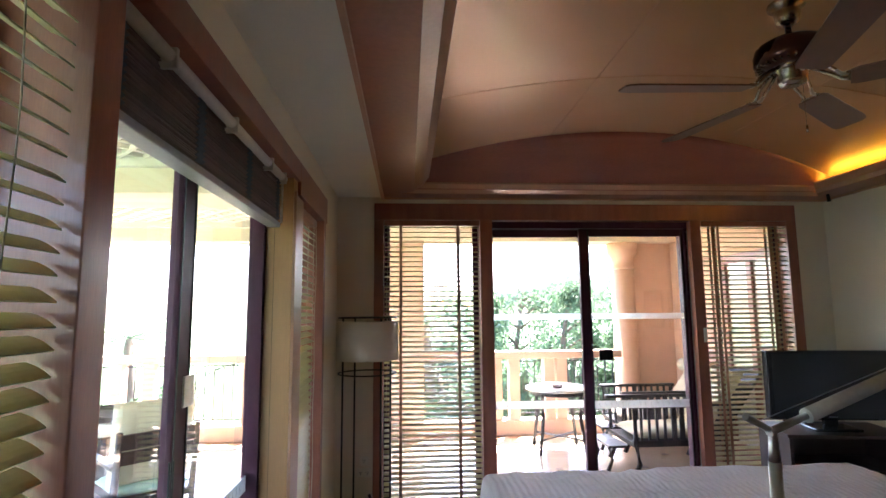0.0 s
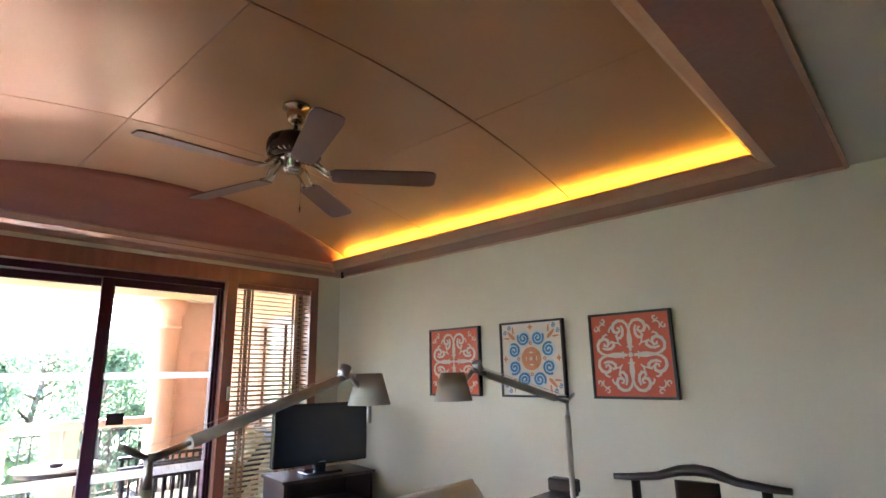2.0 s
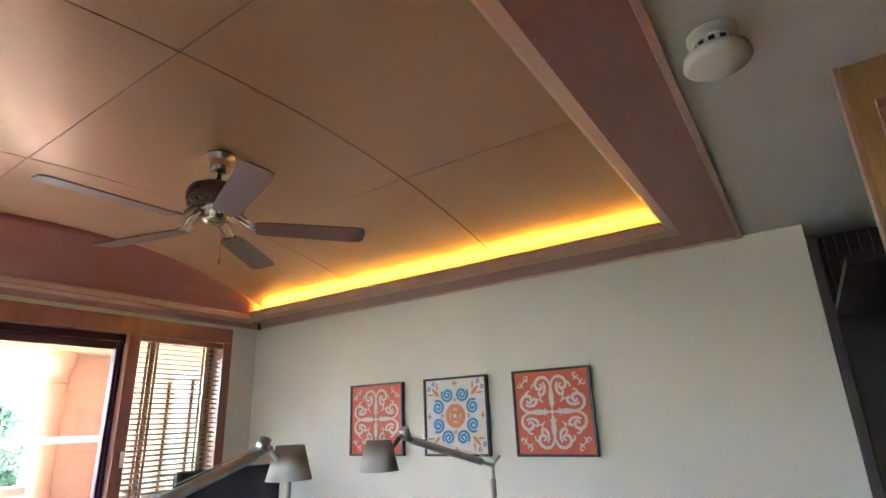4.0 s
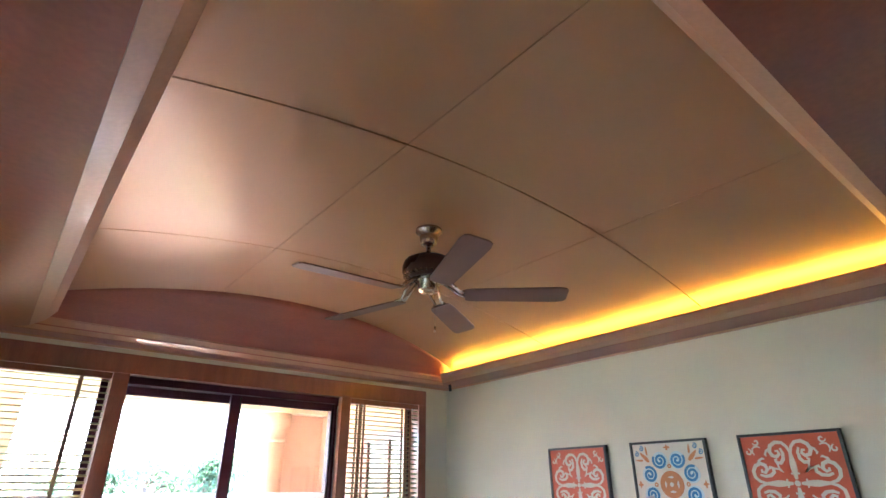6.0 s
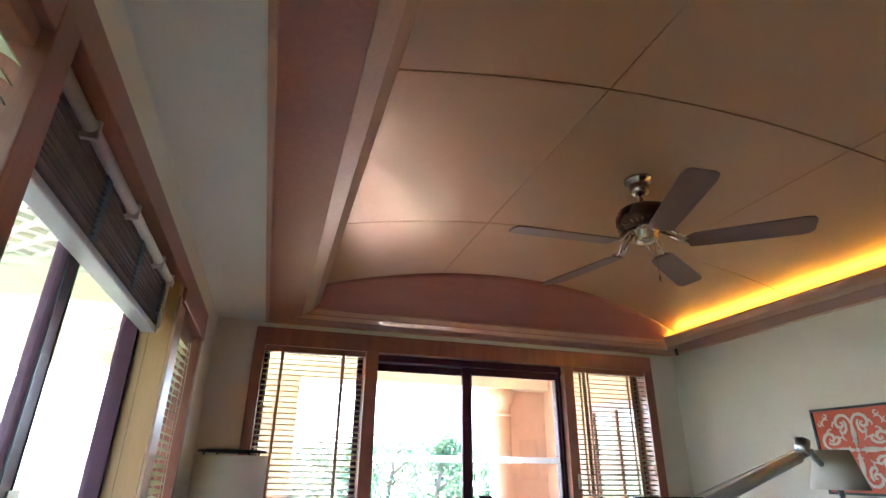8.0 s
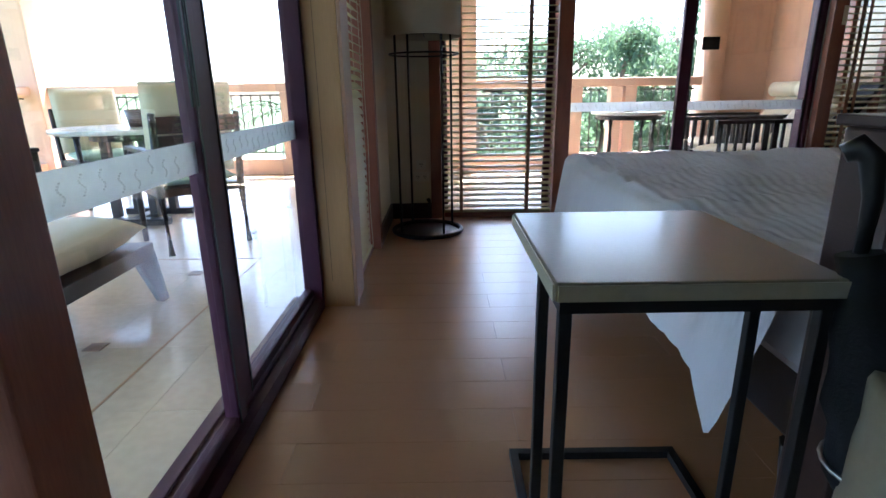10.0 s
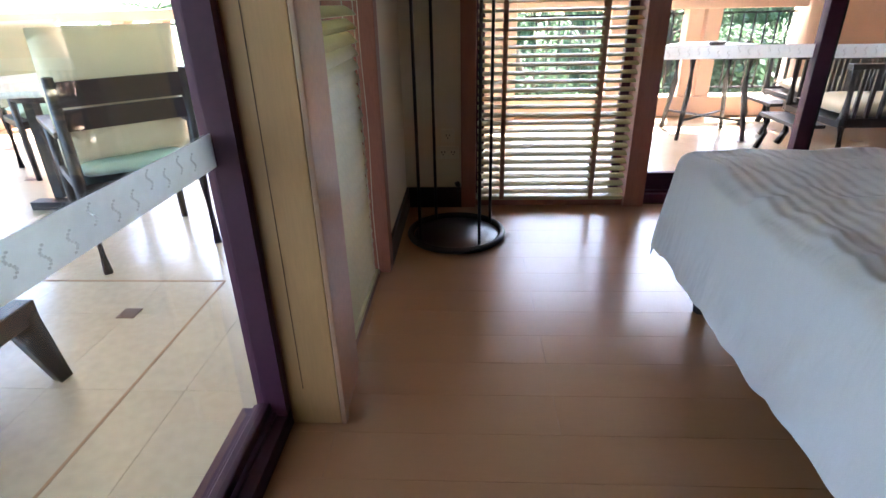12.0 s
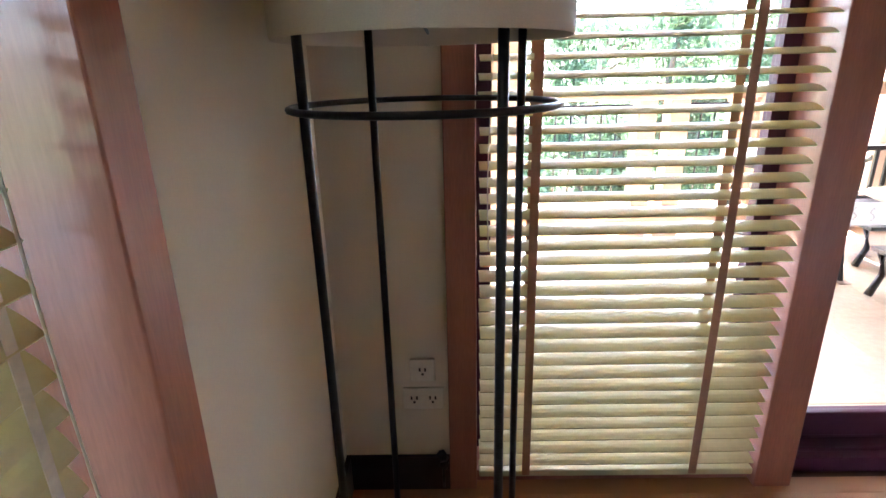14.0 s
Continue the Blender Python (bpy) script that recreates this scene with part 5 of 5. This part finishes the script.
def lounger(m, label):
    c = thing("lounge_chair", m, label, "chair", "north terrace loungers")
    for sy in (-1, 1):
        y = sy * 0.33
        part("arm_rail", boxes((-0.52, 0.46, y - 0.03, y + 0.03, 0.645, 0.68), bev=0.004), BLACKW, c)
        part("side_rail", boxes((-0.50, 0.46, y - 0.018, y + 0.018, 0.27, 0.33)), BLACKW, c)
        for k in range(11):
            x = -0.42 + k * 0.082
            part("side_slat", boxes((x, x + (0.05 if k in (4, 5) else 0.024), y - 0.009, y + 0.009, 0.33, 0.645)), BLACKW, c)
        for x in (-0.47, 0.43):
            part("leg", bent(bmesh.new(), [(x - 0.02, y, 0), (x + 0.03, y, 0.10), (x, y, 0.30), (x, y, 0.645)], [0.028, 0.024, 0.03, 0.022], 6), BLACKW, c)
    part("seat_frame", boxes((-0.50, 0.46, -0.31, 0.31, 0.27, 0.31)), BLACKW, c)
    part("footrest", boxes((-0.72, -0.52, -0.26, 0.26, 0.245, 0.27), bev=0.003), BLACKW, c)
    for sy in (-1, 1):
        part("footrest_leg", bent(bmesh.new(), [(-0.72, sy * 0.2, 0), (-0.67, sy * 0.2, 0.12), (-0.70, sy * 0.2, 0.245)], [0.022, 0.018, 0.02], 6), BLACKW, c)
    part("seat_cushion", cushion(bmesh.new(), 0.86, 0.60, 0.12, pose(-0.04, 0, 0.37)), CUSH, c, "cream seat cushion")
    part("back_cushion", cushion(bmesh.new(), 0.86, 0.60, 0.12, pose(0.48, 0, 0.64, 0, -52, 0)), CUSH, c, "cream back cushion leaning back")
    part("back_frame", boxes((0.0, 0.03, -0.30, 0.30, 0, 0.86), bev=0.004), BLACKW, c).matrix_local = pose(0.40, 0, 0.29, 0, 36, 0)
    bm = bmesh.new()
    bent(bm, [(0.56, -0.27, 0.93), (0.56, -0.24, 0.93), (0.56, 0.24, 0.93), (0.56, 0.27, 0.93)], [0.06, 0.08, 0.08, 0.06], 18)
    part("bolster", bm, CUSH, c, "round white neck roll")
    return c


lounger(pose(3.33, 1.24, ZT), "dark slatted lounge chair with cream cushions and neck roll")
lounger(pose(3.58, 2.09, ZT), "dark slatted lounge chair with cream cushions by the column")
nt = thing("side_table", pose(2.37, 1.94, ZT), "round pale table with dark splayed legs on the terrace", "table")
part("tabletop", lathe(bmesh.new(), [(0.37, 0.70), (0.38, 0.705), (0.38, 0.725), (0.37, 0.73)], seg=40), MARBLE, nt)
part("apron", lathe(bmesh.new(), [(0.33, 0.65), (0.33, 0.699)], seg=32), BLACKW, nt)
for k in range(4):
    a = radians(40 + 90 * k)
    part("leg", bent(bmesh.new(), [(0.37 * math.cos(a), 0.37 * math.sin(a), 0), (0.30 * math.cos(a), 0.30 * math.sin(a), 0.42), (0.31 * math.cos(a), 0.31 * math.sin(a), 0.66)], [0.018, 0.024, 0.028], 6), BLACKW, nt)
part("cross_stretcher", rods(((0.34 * math.cos(radians(40)), 0.34 * math.sin(radians(40)), 0.16), (-0.34 * math.cos(radians(40)), -0.34 * math.sin(radians(40)), 0.16), 0.010),
                             ((0.34 * math.cos(radians(130)), 0.34 * math.sin(radians(130)), 0.16), (-0.34 * math.cos(radians(130)), -0.34 * math.sin(radians(130)), 0.16), 0.010)), BLACKW, nt)
solid("ashtray", lathe(bmesh.new(), [(0.05, 0), (0.07, 0.035), (0.062, 0.035), (0.045, 0.012)], (2.34, 1.84, ZT + 0.731)), DARK, "small dark ashtray on the terrace table", "ashtray")

# neighbouring door on the outside wall
od = thing("door_3", pose(4.32, 0.55, ZT), "red-brown glazed terrace door in the peach wall", "door", "", "structure")
part("door_frame", boxes((-0.05, -0.002, 0, 0.10, 0, 2.25), (-0.05, -0.002, 0.95, 1.05, 0, 2.25), (-0.05, -0.002, 0.10, 0.95, 2.15, 2.25), (-0.05, -0.002, 0.10, 0.95, 0, 0.15), (-0.05, -0.002, 0.48, 0.56, 0.15, 2.15), bev=0.003), TRIM, od)
part("pane", boxes((-0.022, -0.015, 0.10, 0.95, 0.15, 2.15)), GLASS, od)
part("blind_cloth", boxes((-0.012, -0.006, 0.10, 0.95, 0.15, 2.15)), CREAMW, od)

# ---- garden ----
solid("ground", boxes((-900, 900, -900, 900, -6.3, -6.0)), GRASS, "green garden ground far below the terrace", "ground", "structure")


def leaf_cloud(bm, c, r, n, size, rnd, droop=0.0, long_=2.2):
    for _ in range(n):
        d = Vector((rnd.gauss(0, 1), rnd.gauss(0, 1), rnd.gauss(0, 0.8)))
        d = d.normalized() * r * rnd.random() ** 0.45
        p = Vector(c) + d
        a, b = rnd.uniform(0, math.tau), rnd.uniform(-0.9, 0.5) - droop
        u = Vector((math.cos(a) * math.cos(b), math.sin(a) * math.cos(b), math.sin(b))) * size * rnd.uniform(0.6, 1.3)
        v = u.cross(Vector((rnd.gauss(0, 1), rnd.gauss(0, 1), rnd.gauss(0, 1)))).normalized() * u.length / long_ / 2
        bm.faces.new([bm.verts.new(q) for q in (p, p + u * 0.5 + v, p + u, p + u * 0.5 - v)])


def tree(x, y, h, spread_, seed, label, leafsize=0.22, long_=4.0, mat_=LEAFD, droop=0.5):
    rnd = random.Random(seed)
    tr = thing("tree", pose(x, y, -6.0), label, "tree", "garden trees")
    bt, bl = bmesh.new(), bmesh.new()
    trunk = [(0.15 * math.sin(i * 1.3 + seed), 0.15 * math.cos(i * 0.9 + seed), h * i / 9) for i in range(10)]
    bent(bt, trunk, [0.20 * (1 - i / 10.5) + 0.02 for i in range(10)], 8)
    for k in range(26):
        f = rnd.uniform(0.35, 0.98)
        i = min(8, int(f * 9))
        s = Vector(trunk[i]).lerp(Vector(trunk[i + 1]), f * 9 - i)
        a, ln = rnd.uniform(0, math.tau), spread_ * rnd.uniform(0.5, 1.0) * (1.25 - f)
        e = s + Vector((math.cos(a) * ln, math.sin(a) * ln, ln * rnd.uniform(0.15, 0.6)))
        mid = s.lerp(e, 0.5) + Vector((0, 0, 0.12 * ln))
        bent(bt, [s, mid, e], [0.05, 0.03, 0.008], 5)
        for q in (0.45, 0.7, 0.9, 1.0):
            leaf_cloud(bl, s.lerp(e, q) + Vector((0, 0, 0.05)), 0.15 * spread_ + 0.12, 60, leafsize, rnd, droop, long_)
    part("trunk", bt, BARK, tr)
    part("crown", bl, mat_, tr)
    return tr


def palm(x, y, h, seed, label):
    rnd = random.Random(seed)
    tr = thing("palm_tree", pose(x, y, -6.0), label, "palm", "garden palms")
    part("trunk", bent(bmesh.new(), [(0.2 * math.sin(i * 0.4), 0.05 * i, h * i / 10) for i in range(11)], [0.16 - 0.005 * i for i in range(11)], 10), BARK, tr)
    top = Vector((0.2 * math.sin(4), 0.5, h))
    for k in range(16):
        bm = bmesh.new()
        a = k * math.tau / 16 + rnd.uniform(-0.15, 0.15)
        up, ln = rnd.uniform(0.1, 1.0), rnd.uniform(1.5, 2.1)
        spine = [top + Vector((math.cos(a) * ln * t, math.sin(a) * ln * t, up * t * 1.2 - 1.5 * t * t)) for t in [i / 14 for i in range(15)]]
        bent(bm, spine, [0.025 * (1 - i / 16) for i in range(15)], 4)
        for i in range(2, 15):
            for sgn in (1, -1):
                d = Vector((-math.sin(a) * sgn, math.cos(a) * sgn, -0.5)) + Vector((math.cos(a), math.sin(a), 0)) * 0.5
                l2 = 0.5 * math.sin(math.pi * (0.15 + 0.8 * i / 15))
                e = spine[i] + d.normalized() * l2
                w = Vector((math.cos(a), math.sin(a), 0)) * 0.022
                bm.faces.new([bm.verts.new(q) for q in (spine[i] - w, spine[i] + w, e)])
        part("frond", bm, LEAF, tr)
    return tr


for x, y, h, s, sd_ in ((3.2, 11.0, 8.0, 2.3, 1), (5.4, 11.5, 8.5, 2.4, 2), (7.2, 11.8, 9.0, 2.4, 3), (8.9, 12.4, 8.7, 2.4, 9), (10.8, 13.0, 9.0, 2.4, 13), (1.0, 12.0, 7.4, 2.3, 4),
                        (2.2, 13.2, 8.3, 2.9, 21), (4.3, 13.6, 8.4, 3.0, 22), (6.3, 13.8, 8.5, 3.0, 23), (8.2, 14.4, 8.5, 3.0, 24), (0.0, 13.4, 8.0, 2.9, 25)):
    tree(x, y, h, s, sd_, "feathery green tree beyond the balustrade")
for x, y, h, s, sd_ in ((1.4, 8.2, 6.2, 1.9, 5), (3.6, 8.8, 6.3, 1.9, 6), (6.2, 9.2, 6.3, 2.0, 7), (8.6, 10.0, 6.5, 2.0, 15), (-5.5, 9.0, 5.6, 2.0, 8), (-9.5, 6.0, 6.8, 2.2, 11), (-9.0, 1.0, 6.8, 2.2, 12)):
    tree(x, y, h, s, sd_, "leafy green garden tree below the balustrade", 0.16, 2.0, LEAF, 0.1)
palm(-2.4, 6.2, 6.6, 3, "green coconut palm beside the lounge terrace")
palm(1.15, 8.0, 7.3, 4, "green palm seen through the lowered blind")
palm(-6.0, 8.5, 7.0, 6, "green coconut palm farther along the garden")

# ---- pieces: terrace tiles ----
TP = 0.45
tile = mesh_of("tile", boxes((0.0005, TP - 0.0005, 0.0005, TP - 0.0005, -0.004, 0.0)), TILE)
inset = mesh_of("inset_tile", boxes((-0.035, 0.035, -0.035, 0.035, 0.0, 0.003)), INSET)
for i in range(-9, 11):
    for j in range(-12, 8):
        x, y = -1.0 + i * TP, -1.07 + j * TP
        west = x + TP <= -T + 0.02 and x > -4.6 and y < 3.0
        north = x + TP > -T + 0.02 and y >= T - 0.1 and x < 4.2
        if (west or north) and y < 2.7:
            piece("tile", tile, tf, pose(x, y, ZT))
            if (i + j) % 2 == 0 and (i % 2 == 0 or north):
                piece("inset_tile", inset, tf, pose(x, y, ZT))
edge_tile = mesh_of("tile", boxes((0.001, 0.338, 0.001, TP - 0.001, -0.004, 0.0)), TILE)
for j in range(-12, 8):
    if -1.07 + j * TP < 0.25:
        piece("tile", edge_tile, tf, pose(-0.55, -1.07 + j * TP, ZT))
part("joint_band", boxes((-0.735, -0.725, -6.8, -0.8, ZT, ZT + 0.0015), (-4.3, -0.725, -0.805, -0.795, ZT, ZT + 0.0016), (-T, 4.2, 0.45, 0.455, ZT, ZT + 0.0015)), JOINTT, tf)

# ---- pieces: floor planks ----
PW, PL = 0.154, 1.20
shared = {}
rows = int((0 - YS) / PW) + 1
for r in range(-1, rows):
    y1 = -0.042 - (r - 0) * PW
    y0 = y1 - PW
    y1c, y0c = min(y1, 0.02), max(y0, YS)
    off = 0.59 - 1.2 + ((r * 3) % 6) * 0.2
    x = off - 1.2
    while x < XE + 0.5:
        a, b = max(x, -0.135), min(x + PL, XE + 0.33)
        if b - a > 0.03 and y1c - y0c > 0.01:
            key = (round(b - a, 3), round(y1c - y0c, 3))
            if key not in shared:
                w, h = b - a, y1c - y0c
                bm = bmesh.new()
                g, c = 0.0002, 0.0005
                lo = [bm.verts.new(p) for p in ((g, g, -0.006), (w - g, g, -0.006), (w - g, h - g, -0.006), (g, h - g, -0.006))]
                mi = [bm.verts.new(p) for p in ((g, g, -c), (w - g, g, -c), (w - g, h - g, -c), (g, h - g, -c))]
                hi = [bm.verts.new(p) for p in ((g + c, g + c, 0), (w - g - c, g + c, 0), (w - g - c, h - g - c, 0), (g + c, h - g - c, 0))]
                for A, B in ((lo, mi), (mi, hi)):
                    for k in range(4):
                        bm.faces.new((A[k], A[(k + 1) % 4], B[(k + 1) % 4], B[k]))
                bm.faces.new(hi)
                shared[key] = mesh_of("plank", bm, FLOOR)
            piece("plank", shared[key], floor, pose(a, y0c, 0))
        x += PL
